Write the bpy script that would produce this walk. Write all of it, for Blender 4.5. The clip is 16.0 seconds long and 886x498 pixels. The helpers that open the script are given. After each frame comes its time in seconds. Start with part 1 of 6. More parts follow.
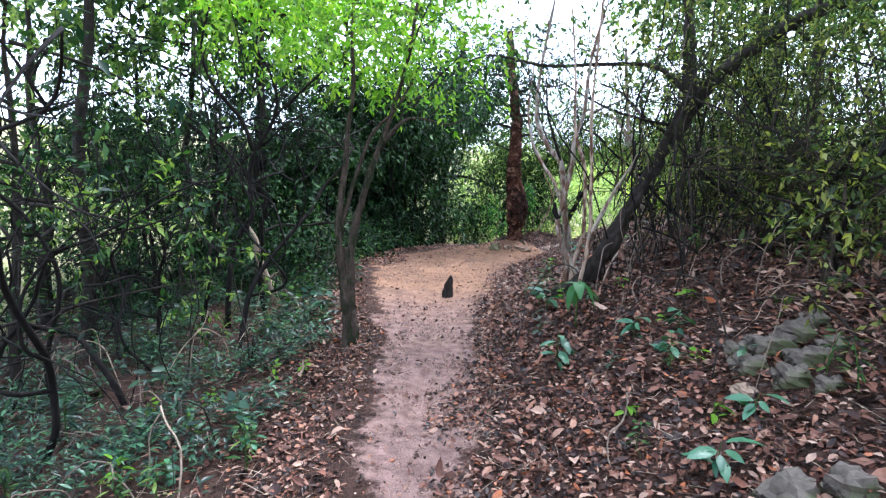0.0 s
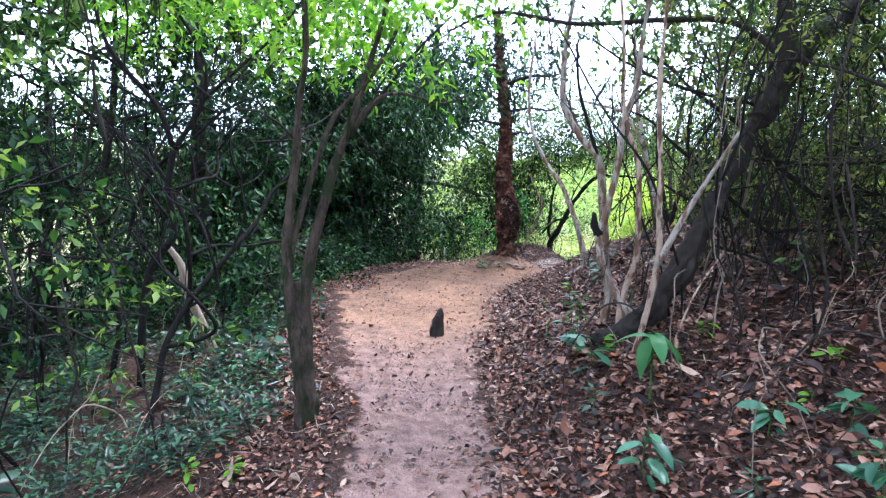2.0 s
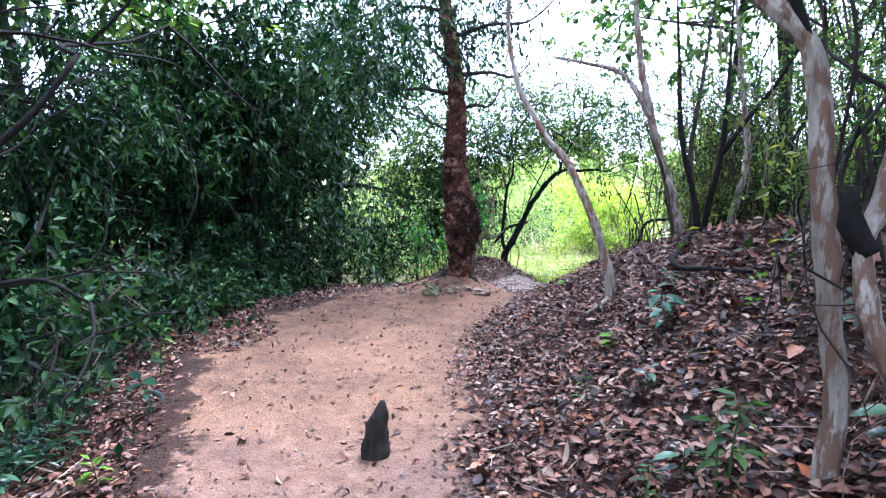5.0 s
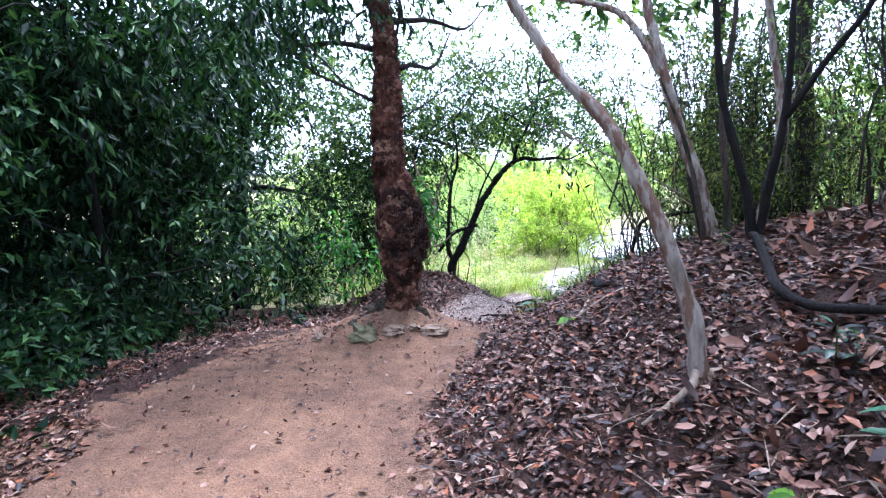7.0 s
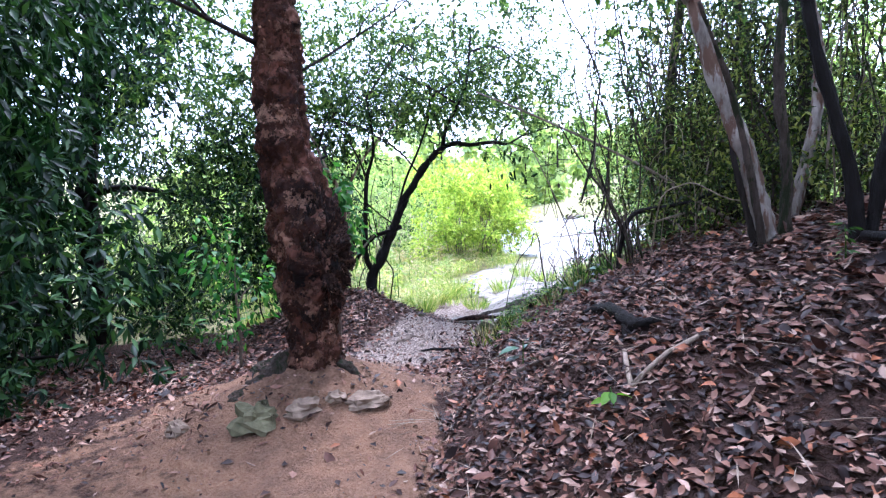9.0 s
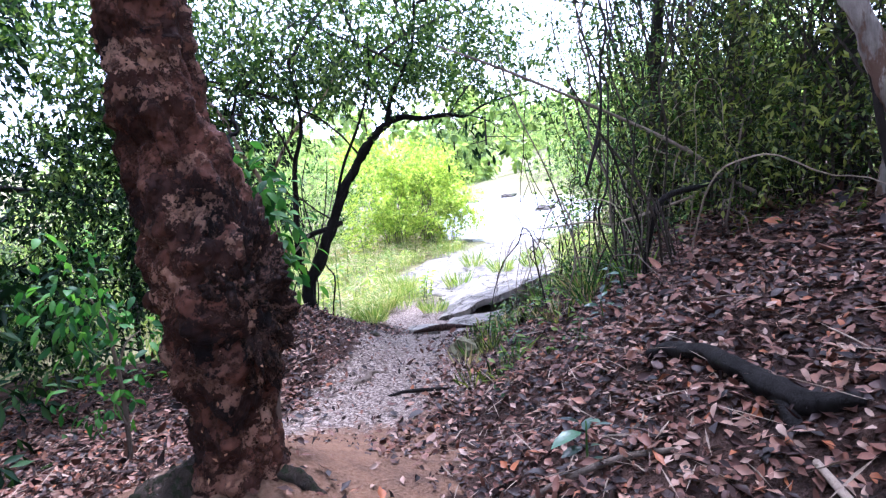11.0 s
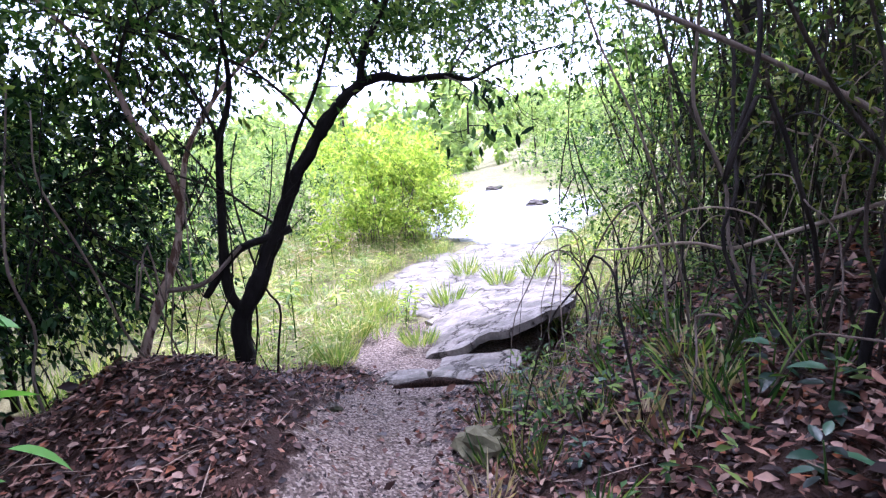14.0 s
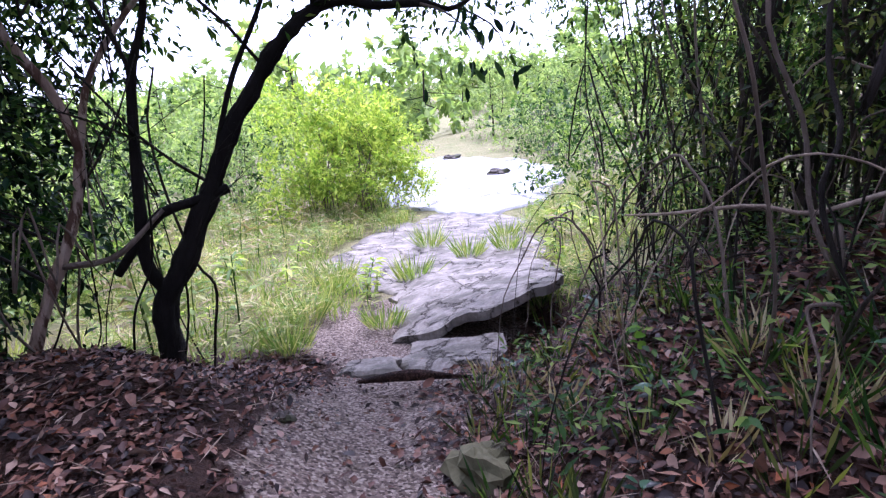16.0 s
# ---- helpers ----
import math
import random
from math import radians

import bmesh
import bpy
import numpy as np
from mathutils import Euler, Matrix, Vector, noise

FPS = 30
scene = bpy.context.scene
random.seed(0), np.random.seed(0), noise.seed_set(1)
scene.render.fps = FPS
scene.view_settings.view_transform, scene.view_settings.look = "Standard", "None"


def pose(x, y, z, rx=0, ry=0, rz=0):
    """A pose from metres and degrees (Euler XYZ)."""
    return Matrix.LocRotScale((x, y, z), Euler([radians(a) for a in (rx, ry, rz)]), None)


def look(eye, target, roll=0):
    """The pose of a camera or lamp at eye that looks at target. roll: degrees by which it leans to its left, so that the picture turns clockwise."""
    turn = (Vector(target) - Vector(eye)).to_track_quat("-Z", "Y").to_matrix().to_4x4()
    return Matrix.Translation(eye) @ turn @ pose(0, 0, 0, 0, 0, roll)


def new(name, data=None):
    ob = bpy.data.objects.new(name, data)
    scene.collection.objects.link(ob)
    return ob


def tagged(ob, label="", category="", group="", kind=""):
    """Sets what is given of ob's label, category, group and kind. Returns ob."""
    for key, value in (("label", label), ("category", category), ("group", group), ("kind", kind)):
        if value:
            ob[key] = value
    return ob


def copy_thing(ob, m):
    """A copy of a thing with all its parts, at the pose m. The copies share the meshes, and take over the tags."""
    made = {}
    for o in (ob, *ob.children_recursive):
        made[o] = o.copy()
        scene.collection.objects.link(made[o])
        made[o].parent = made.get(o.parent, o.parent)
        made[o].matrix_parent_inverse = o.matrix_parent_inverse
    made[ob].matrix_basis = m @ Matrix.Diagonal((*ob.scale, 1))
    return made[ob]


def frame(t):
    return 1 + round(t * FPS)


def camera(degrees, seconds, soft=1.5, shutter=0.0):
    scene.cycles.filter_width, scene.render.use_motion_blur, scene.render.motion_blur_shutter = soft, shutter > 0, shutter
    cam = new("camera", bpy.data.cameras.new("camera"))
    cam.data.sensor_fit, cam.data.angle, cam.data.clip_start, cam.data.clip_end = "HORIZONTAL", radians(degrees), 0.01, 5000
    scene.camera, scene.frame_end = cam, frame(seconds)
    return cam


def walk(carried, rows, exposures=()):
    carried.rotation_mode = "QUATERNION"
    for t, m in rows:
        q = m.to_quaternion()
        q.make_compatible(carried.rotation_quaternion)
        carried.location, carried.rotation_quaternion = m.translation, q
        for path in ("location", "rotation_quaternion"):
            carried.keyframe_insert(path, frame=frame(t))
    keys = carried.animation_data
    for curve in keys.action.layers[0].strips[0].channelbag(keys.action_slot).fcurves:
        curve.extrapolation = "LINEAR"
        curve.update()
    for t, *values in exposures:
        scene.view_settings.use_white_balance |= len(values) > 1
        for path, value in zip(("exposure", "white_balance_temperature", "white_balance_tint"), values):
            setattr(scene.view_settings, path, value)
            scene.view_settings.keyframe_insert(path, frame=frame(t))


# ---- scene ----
cam = camera(74.0, 16.0, 1.3)
LEVEL = pose(0, 0, 0, 0, 3, 0)
# seconds, eye, target, roll
PATH = [
    (0, (-0.125, -0.383, 1.77), (-0.097, 1.602, 1.528), 5.0),
    (0.5, (-0.142, 0.111, 1.737), (-0.082, 2.097, 1.508), 5.5),
    (1, (-0.175, 0.568, 1.736), (-0.094, 2.555, 1.52), 6.0),
    (1.5, (-0.298, 1.033, 1.744), (-0.189, 3.018, 1.526), 5.3),
    (2, (-0.327, 1.543, 1.696), (-0.191, 3.528, 1.492), 4.5),
    (2.5, (-0.298, 2.062, 1.689), (-0.145, 4.046, 1.486), 4.1),
    (3, (-0.318, 2.627, 1.663), (-0.149, 4.609, 1.458), 3.7),
    (3.5, (-0.338, 3.133, 1.619), (-0.105, 5.111, 1.434), 3.7),
    (4, (-0.383, 3.643, 1.596), (-0.093, 5.613, 1.411), 2.7),
    (4.2, (-0.378, 3.836, 1.56), (-0.069, 5.804, 1.39), 2.9),
    (6.3, (0.123, 6.307, 1.486), (0.658, 8.229, 1.345), 1.9),
    (6.5, (0.128, 6.515, 1.507), (0.685, 8.43, 1.372), 1.6),
    (7, (0.224, 7.033, 1.502), (0.843, 8.929, 1.361), 1.0),
    (7.5, (0.342, 7.516, 1.477), (1.038, 9.386, 1.339), 0.5),
    (8, (0.459, 7.979, 1.492), (1.259, 9.808, 1.369), 0.1),
    (8.5, (0.58, 8.443, 1.526), (1.43, 10.248, 1.389), -0.5),
    (9, (0.648, 8.864, 1.517), (1.566, 10.635, 1.365), -0.8),
    (9.5, (0.702, 9.227, 1.54), (1.67, 10.969, 1.372), -1.4),
    (10, (0.837, 9.608, 1.57), (1.864, 11.316, 1.392), -2.5),
    (10.2, (0.869, 9.714, 1.587), (1.919, 11.405, 1.4), -2.8),
    (12.3, (1.539, 11.189, 1.582), (2.705, 12.794, 1.328), -3.2),
    (12.5, (1.617, 11.316, 1.577), (2.782, 12.922, 1.326), -3.2),
    (13, (1.814, 11.557, 1.61), (2.991, 13.154, 1.353), -2.7),
    (13.5, (1.949, 11.761, 1.603), (3.134, 13.352, 1.346), -2.6),
    (14, (2.071, 11.919, 1.599), (3.254, 13.51, 1.338), -2.2),
    (14.5, (2.185, 12.09, 1.561), (3.384, 13.668, 1.294), -1.5),
    (15, (2.242, 12.265, 1.558), (3.471, 13.816, 1.268), -1.7),
    (15.5, (2.345, 12.429, 1.53), (3.604, 13.948, 1.204), -1.9),
    (16, (2.414, 12.618, 1.472), (3.71, 14.098, 1.11), -1.3),
]
walk(cam, [(t, LEVEL @ look(eye, target, roll)) for t, eye, target, roll in PATH], [(0, 1.65, 5300, 14), (3.5, 2.05, 4950, 18), (7.5, 1.84, 4950, 22), (10, 1.75, 4950, 26), (12.5, 1.82, 5050, 33), (16, 1.02, 5100, 38)])

# ---------- light ----------
world = bpy.data.worlds.new("sky")
scene.world = world
world.use_nodes = True
wn, wl = world.node_tree.nodes, world.node_tree.links
wn.clear()
sky = wn.new("ShaderNodeTexSky")
sky.sky_type, sky.sun_disc = "NISHITA", False
sky.sun_elevation, sky.sun_rotation = radians(55), radians(60)
sky.air_density, sky.dust_density, sky.ozone_density = 1.0, 4.0, 1.0
cloud = wn.new("ShaderNodeMix")
cloud.data_type = "RGBA"
cloud.inputs["Factor"].default_value = 0.65
cloud.inputs["B"].default_value = (13.0, 13.4, 13.8, 1)
back = wn.new("ShaderNodeBackground")
back.inputs["Strength"].default_value = 0.15
wout = wn.new("ShaderNodeOutputWorld")
wl.new(sky.outputs[0], cloud.inputs["A"])
wl.new(cloud.outputs["Result"], back.inputs["Color"])
wl.new(back.outputs[0], wout.inputs["Surface"])
sun_data = bpy.data.lights.new("sun", "SUN")
sun_data.energy, sun_data.angle, sun_data.color = 3.8, radians(20), (1.0, 0.95, 0.86)
sun = new("sun", sun_data)
sun.matrix_world = look((12, 20, 30), (2, 12, 0))


# ---------- materials ----------
def nodes_of(name):
    m = bpy.data.materials.new(name)
    m.use_nodes = True
    nt = m.node_tree
    nt.nodes.clear()
    out = nt.nodes.new("ShaderNodeOutputMaterial")
    b = nt.nodes.new("ShaderNodeBsdfPrincipled")
    nt.links.new(b.outputs[0], out.inputs[0])
    b.inputs["Specular IOR Level"].default_value = 0.12
    return m, nt, b, out


def noise_node(nt, scale, detail=5.0, stretch=None, rough=0.6):
    n = nt.nodes.new("ShaderNodeTexNoise")
    n.inputs["Scale"].default_value, n.inputs["Detail"].default_value = scale, detail
    n.inputs["Roughness"].default_value = rough
    tc = nt.nodes.new("ShaderNodeTexCoord")
    if stretch:
        mp = nt.nodes.new("ShaderNodeMapping")
        mp.inputs["Scale"].default_value = stretch
        nt.links.new(tc.outputs["Object"], mp.inputs[0])
        nt.links.new(mp.outputs[0], n.inputs["Vector"])
    else:
        nt.links.new(tc.outputs["Object"], n.inputs["Vector"])
    return n


def ramp(nt, fac, stops):
    r = nt.nodes.new("ShaderNodeValToRGB")
    els = r.color_ramp.elements
    while len(els) < len(stops):
        els.new(0.5)
    for e, (p, c) in zip(els, stops):
        e.position, e.color = p, (*c, 1)
    nt.links.new(fac, r.inputs[0])
    return r.outputs[0]


def mix(nt, fac, a, b, mode="MIX"):
    m = nt.nodes.new("ShaderNodeMix")
    m.data_type, m.blend_type = "RGBA", mode
    for key, v in (("Factor", fac), ("A", a), ("B", b)):
        s = [i for i in m.inputs if i.name == key and i.type == ("VALUE" if key == "Factor" else "RGBA")][0]
        if isinstance(v, (int, float)):
            s.default_value = v
        elif isinstance(v, tuple):
            s.default_value = (*v, 1)
        else:
            nt.links.new(v, s)
    return [o for o in m.outputs if o.type == "RGBA"][0]


def bump(nt, b, height, strength, distance):
    n = nt.nodes.new("ShaderNodeBump")
    n.inputs["Strength"].default_value, n.inputs["Distance"].default_value = strength, distance
    nt.links.new(height, n.inputs["Height"])
    nt.links.new(n.outputs[0], b.inputs["Normal"])


def bark(name, dark, light, patch=None, patch_at=0.56, grain=9.0, rough=0.85, relief=0.012):
    """Bark: long vertical grain, coarse stains, and patches of lichen or peeled wood."""
    m, nt, b, _ = nodes_of(name)
    fine = noise_node(nt, grain, 8, (3.0, 3.0, 0.7), 0.7)
    coarse = noise_node(nt, 3.2, 4)
    c = ramp(nt, fine.outputs[0], [(0.3, dark), (0.7, light)])
    c = mix(nt, 0.45, c, ramp(nt, coarse.outputs[0], [(0.35, dark), (0.65, light)]))
    if patch:
        spots = noise_node(nt, 7.0, 6, (2.4, 2.4, 0.7), 0.65)
        f = ramp(nt, spots.outputs[0], [(patch_at - 0.03, (0, 0, 0)), (patch_at + 0.03, (1, 1, 1))])
        c = mix(nt, f, c, patch)
    nt.links.new(c, b.inputs["Base Color"])
    b.inputs["Roughness"].default_value = rough
    b.inputs["Specular IOR Level"].default_value = 0.12
    bump(nt, b, fine.outputs[0], 1.0, relief * 1.6)
    return m


def flaky_bark(name, deep, mid_, bright, scale=13.0):
    """Bark that peels in plates: dark fissures between them, each plate its own tone."""
    m, nt, b, _ = nodes_of(name)
    warp = noise_node(nt, 7, 7, None, 0.75)
    tc = nt.nodes.new("ShaderNodeTexCoord")
    mp = nt.nodes.new("ShaderNodeMapping")
    mp.inputs["Scale"].default_value = (1.0, 1.0, 1.5)
    nt.links.new(tc.outputs["Object"], mp.inputs[0])
    where = mix(nt, 0.42, mp.outputs[0], warp.outputs["Color"])
    cell, rim = nt.nodes.new("ShaderNodeTexVoronoi"), nt.nodes.new("ShaderNodeTexVoronoi")
    rim.feature = "DISTANCE_TO_EDGE"
    for v in (cell, rim):
        v.inputs["Scale"].default_value = scale
        nt.links.new(where, v.inputs["Vector"])
    sep = nt.nodes.new("ShaderNodeSeparateColor")
    nt.links.new(cell.outputs["Color"], sep.inputs[0])
    fine, big = noise_node(nt, 45, 6, (1, 1, 0.6), 0.7), noise_node(nt, 2.4, 5)
    c = ramp(nt, sep.outputs[0], [(0.0, deep), (0.3, deep), (0.45, mid_), (0.72, mid_), (0.92, bright)])
    c = mix(nt, 0.5, c, ramp(nt, big.outputs[0], [(0.38, deep), (0.6, mid_)]))
    c = mix(nt, 0.34, c, mix(nt, 1.0, c, ramp(nt, fine.outputs[0], [(0.3, (0.25, 0.25, 0.25)), (0.7, (1.9, 1.8, 1.7))]), "MULTIPLY"))
    edge = ramp(nt, rim.outputs["Distance"], [(0.0, (0.35, 0.33, 0.33)), (0.07, (1, 1, 1))])
    nt.links.new(mix(nt, 1.0, c, edge, "MULTIPLY"), b.inputs["Base Color"])
    b.inputs["Roughness"].default_value = 0.8
    b.inputs["Specular IOR Level"].default_value = 0.15
    bump(nt, b, mix(nt, 0.3, edge, fine.outputs[0]), 1.0, 0.04)
    return m


def leafy(name, a, b2, c3, translucent=0.35, rough=0.5, gloss=0.18):
    """Living leaves: each leaf its own shade, some light through the blade."""
    m, nt, b, out = nodes_of(name)
    geo = nt.nodes.new("ShaderNodeNewGeometry")
    c = ramp(nt, geo.outputs["Random Per Island"], [(0.0, a), (0.55, b2), (0.93, c3)])
    big = noise_node(nt, 1.3, 3)
    c = mix(nt, 0.5, c, mix(nt, 1.0, c, ramp(nt, big.outputs[0], [(0.3, (0.55, 0.6, 0.6)), (0.7, (1.5, 1.45, 1.2))]), "MULTIPLY"))
    nt.links.new(c, b.inputs["Base Color"])
    b.inputs["Roughness"].default_value = rough
    b.inputs["Specular IOR Level"].default_value = gloss
    tr = nt.nodes.new("ShaderNodeBsdfTranslucent")
    nt.links.new(mix(nt, 1.0, c, (1.25, 1.35, 0.55), "MULTIPLY"), tr.inputs[0])
    ms = nt.nodes.new("ShaderNodeMixShader")
    ms.inputs[0].default_value = translucent
    nt.links.new(b.outputs[0], ms.inputs[1])
    nt.links.new(tr.outputs[0], ms.inputs[2])
    nt.links.new(ms.outputs[0], out.inputs[0])
    return m


def dead_leafy(name):
    """Fallen leaves: russet, tan, grey-brown, a few pale, damp sheen."""
    m, nt, b, _ = nodes_of(name)
    geo = nt.nodes.new("ShaderNodeNewGeometry")
    inf = nt.nodes.new("ShaderNodeObjectInfo")
    add = nt.nodes.new("ShaderNodeMath")
    add.operation = "ADD"
    nt.links.new(geo.outputs["Random Per Island"], add.inputs[0])
    nt.links.new(inf.outputs["Random"], add.inputs[1])
    fr = nt.nodes.new("ShaderNodeMath")
    fr.operation = "FRACT"
    nt.links.new(add.outputs[0], fr.inputs[0])
    c = ramp(nt, fr.outputs[0], [(0.0, (0.007, 0.004, 0.004)), (0.3, (0.026, 0.012, 0.009)), (0.5, (0.072, 0.030, 0.020)), (0.68, (0.13, 0.054, 0.034)), (0.82, (0.185, 0.094, 0.062)), (0.93, (0.29, 0.20, 0.15)), (0.985, (0.22, 0.072, 0.027))])
    n = noise_node(nt, 40, 4)
    c = mix(nt, 0.5, c, mix(nt, 1.0, c, ramp(nt, n.outputs[0], [(0.3, (0.5, 0.5, 0.55)), (0.7, (1.4, 1.35, 1.3))]), "MULTIPLY"))
    nt.links.new(c, b.inputs["Base Color"])
    b.inputs["Roughness"].default_value = 0.5
    b.inputs["Specular IOR Level"].default_value = 0.2
    bump(nt, b, n.outputs[0], 0.4, 0.004)
    return m


def ground_material():
    m, nt, b, _ = nodes_of("forest ground")
    at = nt.nodes.new("ShaderNodeAttribute")
    at.attribute_name = "zone"
    sep = nt.nodes.new("ShaderNodeSeparateColor")
    nt.links.new(at.outputs["Color"], sep.inputs[0])
    fine, mid, big = noise_node(nt, 60, 6), noise_node(nt, 9, 6), noise_node(nt, 1.6, 4)
    soil = mix(nt, 0.5, ramp(nt, mid.outputs[0], [(0.3, (0.011, 0.0065, 0.005)), (0.7, (0.075, 0.038, 0.025))]), ramp(nt, fine.outputs[0], [(0.3, (0.008, 0.005, 0.005)), (0.7, (0.085, 0.048, 0.036))]))
    clay = mix(nt, 0.5, ramp(nt, mid.outputs[0], [(0.32, (0.075, 0.038, 0.023)), (0.66, (0.25, 0.130, 0.072))]), ramp(nt, big.outputs[0], [(0.38, (0.08, 0.043, 0.027)), (0.6, (0.26, 0.142, 0.078))]))
    clay = mix(nt, 0.18, clay, ramp(nt, fine.outputs[0], [(0.35, (0.13, 0.075, 0.055)), (0.6, (0.40, 0.28, 0.21))]))
    worn = nt.nodes.new("ShaderNodeAttribute")
    worn.attribute_name = "worn"
    clay = mix(nt, worn.outputs["Fac"], clay, mix(nt, 0.75, clay, ramp(nt, mid.outputs[0], [(0.3, (0.11, 0.07, 0.064)), (0.7, (0.29, 0.195, 0.178))])))
    vor = nt.nodes.new("ShaderNodeTexVoronoi")
    vor.inputs["Scale"].default_value = 75
    tc = nt.nodes.new("ShaderNodeTexCoord")
    nt.links.new(tc.outputs["Object"], vor.inputs["Vector"])
    vs = nt.nodes.new("ShaderNodeSeparateColor")
    nt.links.new(vor.outputs["Color"], vs.inputs[0])
    grit = ramp(nt, vs.outputs[0], [(0.0, (0.06, 0.042, 0.036)), (0.6, (0.235, 0.178, 0.146)), (1.0, (0.44, 0.365, 0.305))])
    grass = mix(nt, 0.5, ramp(nt, mid.outputs[0], [(0.35, (0.10, 0.115, 0.04)), (0.65, (0.31, 0.27, 0.14))]), ramp(nt, big.outputs[0], [(0.35, (0.29, 0.24, 0.14)), (0.65, (0.17, 0.19, 0.075))]))

    def edge(s):
        a = nt.nodes.new("ShaderNodeMath")
        a.operation = "MULTIPLY_ADD"
        nt.links.new(mid.outputs[0], a.inputs[0])
        a.inputs[1].default_value = 0.9
        nt.links.new(s, a.inputs[2])
        return ramp(nt, a.outputs[0], [(0.82, (0, 0, 0)), (1.05, (1, 1, 1))])
    c = mix(nt, edge(sep.outputs[0]), soil, clay)
    c = mix(nt, edge(sep.outputs[2]), c, grit)
    c = mix(nt, edge(sep.outputs[1]), c, grass)
    nt.links.new(c, b.inputs["Base Color"])
    b.inputs["Roughness"].default_value = 0.95
    b.inputs["Specular IOR Level"].default_value = 0.15
    hsum = nt.nodes.new("ShaderNodeMath")
    hsum.operation = "ADD"
    nt.links.new(fine.outputs[0], hsum.inputs[0])
    nt.links.new(mid.outputs[0], hsum.inputs[1])
    bump(nt, b, hsum.outputs[0], 0.9, 0.05)
    return m


def rocky(name, dark, light, moss=None, rough=0.7, cracks=2.2, relief=0.03):
    m, nt, b, _ = nodes_of(name)
    n1, n2 = noise_node(nt, 4, 8, None, 0.65), noise_node(nt, 35, 5)
    c = mix(nt, 0.4, ramp(nt, n1.outputs[0], [(0.3, dark), (0.65, light)]), ramp(nt, n2.outputs[0], [(0.3, dark), (0.7, light)]))
    if moss:
        n3 = noise_node(nt, 3.1, 6)
        c = mix(nt, ramp(nt, n3.outputs[0], [(0.5, (0, 0, 0)), (0.6, (1, 1, 1))]), c, moss)
    vor = nt.nodes.new("ShaderNodeTexVoronoi")
    vor.feature = "DISTANCE_TO_EDGE"
    vor.inputs["Scale"].default_value = cracks
    warp = mix(nt, 0.3, nt.nodes.new("ShaderNodeTexCoord").outputs["Object"], n1.outputs["Color"])
    nt.links.new(warp, vor.inputs["Vector"])
    crack = ramp(nt, vor.outputs["Distance"], [(0.0, (0.25, 0.23, 0.21)), (0.025, (1, 1, 1))])
    c = mix(nt, 1.0, c, crack, "MULTIPLY")
    nt.links.new(c, b.inputs["Base Color"])
    b.inputs["Roughness"].default_value = rough
    bump(nt, b, mix(nt, 0.5, n1.outputs[0], crack), 0.8, relief)
    return m


M_GROUND = ground_material()
M_DEAD = dead_leafy("dead leaf")
M_BARK_DARK = bark("dark bark", (0.006, 0.005, 0.0045), (0.040, 0.032, 0.027))
# bark taken almost to black so that shaded and backlit trunks read dark
M_BARK_SHADED = bark("shade-blackened bark", (0.003, 0.0025, 0.002), (0.016, 0.013, 0.012))
M_BARK_GREY = bark("grey brown bark", (0.007, 0.005, 0.004), (0.105, 0.078, 0.06), (0.022, 0.025, 0.012), 0.54, 14.0, 0.85, 0.03)
M_BARK_PALE = bark("pale lichened bark", (0.07, 0.053, 0.042), (0.40, 0.35, 0.30), (0.12, 0.072, 0.05), 0.52)
M_BARK_MOTTLED = bark("mottled tan bark", (0.16, 0.10, 0.07), (0.40, 0.31, 0.24), (0.09, 0.05, 0.035), 0.52)
M_BARK_RED = flaky_bark("flaking red bark", (0.006, 0.003, 0.003), (0.108, 0.042, 0.026), (0.34, 0.195, 0.13), 12.0)
M_BURL = flaky_bark("dark burl bark", (0.006, 0.004, 0.004), (0.04, 0.019, 0.014), (0.20, 0.11, 0.075), 30.0)
M_FLAKE = leafy("bark flake", (0.003, 0.002, 0.002), (0.05, 0.02, 0.013), (0.34, 0.18, 0.11), 0.0, 0.8, 0.12)
M_TWIG = bark("twig bark", (0.06, 0.045, 0.035), (0.22, 0.17, 0.135))
M_DRYWOOD = bark("dry wood", (0.13, 0.09, 0.065), (0.38, 0.30, 0.23))
# near-black stops put the wood's deep shade and gaps into the leaf colour
M_LEAF_SHADED = leafy("shade-darkened glossy leaf", (0.002, 0.008, 0.004), (0.008, 0.026, 0.011), (0.045, 0.095, 0.032), 0.2, 0.5, 0.1)
M_LEAF_MID = leafy("green leaf", (0.007, 0.021, 0.006), (0.038, 0.090, 0.022), (0.19, 0.26, 0.07), 0.45)
M_LEAF_MID2 = leafy("fresh green leaf", (0.014, 0.06, 0.015), (0.036, 0.13, 0.026), (0.10, 0.24, 0.042), 0.4)
M_LEAF_MID3 = leafy("broad green leaf", (0.03, 0.09, 0.03), (0.04, 0.12, 0.04), (0.06, 0.15, 0.05), 0.25, 0.4)
M_LEAF_BRIGHT = leafy("bright green leaf", (0.05, 0.13, 0.01), (0.11, 0.24, 0.017), (0.22, 0.34, 0.035), 0.5)
M_LEAF_YELLOW = leafy("yellow green leaf", (0.13, 0.23, 0.035), (0.34, 0.43, 0.065), (0.56, 0.60, 0.16), 0.5)
# distance haze and overexposed backlight are mixed into this leaf colour
M_LEAF_HAZE = leafy("haze-paled green leaf", (0.12, 0.18, 0.08), (0.23, 0.31, 0.13), (0.38, 0.44, 0.21), 0.55)
M_LEAF_BLUE = leafy("blue green leaf", (0.003, 0.010, 0.007), (0.010, 0.033, 0.020), (0.065, 0.15, 0.078), 0.3, 0.35, 0.35)
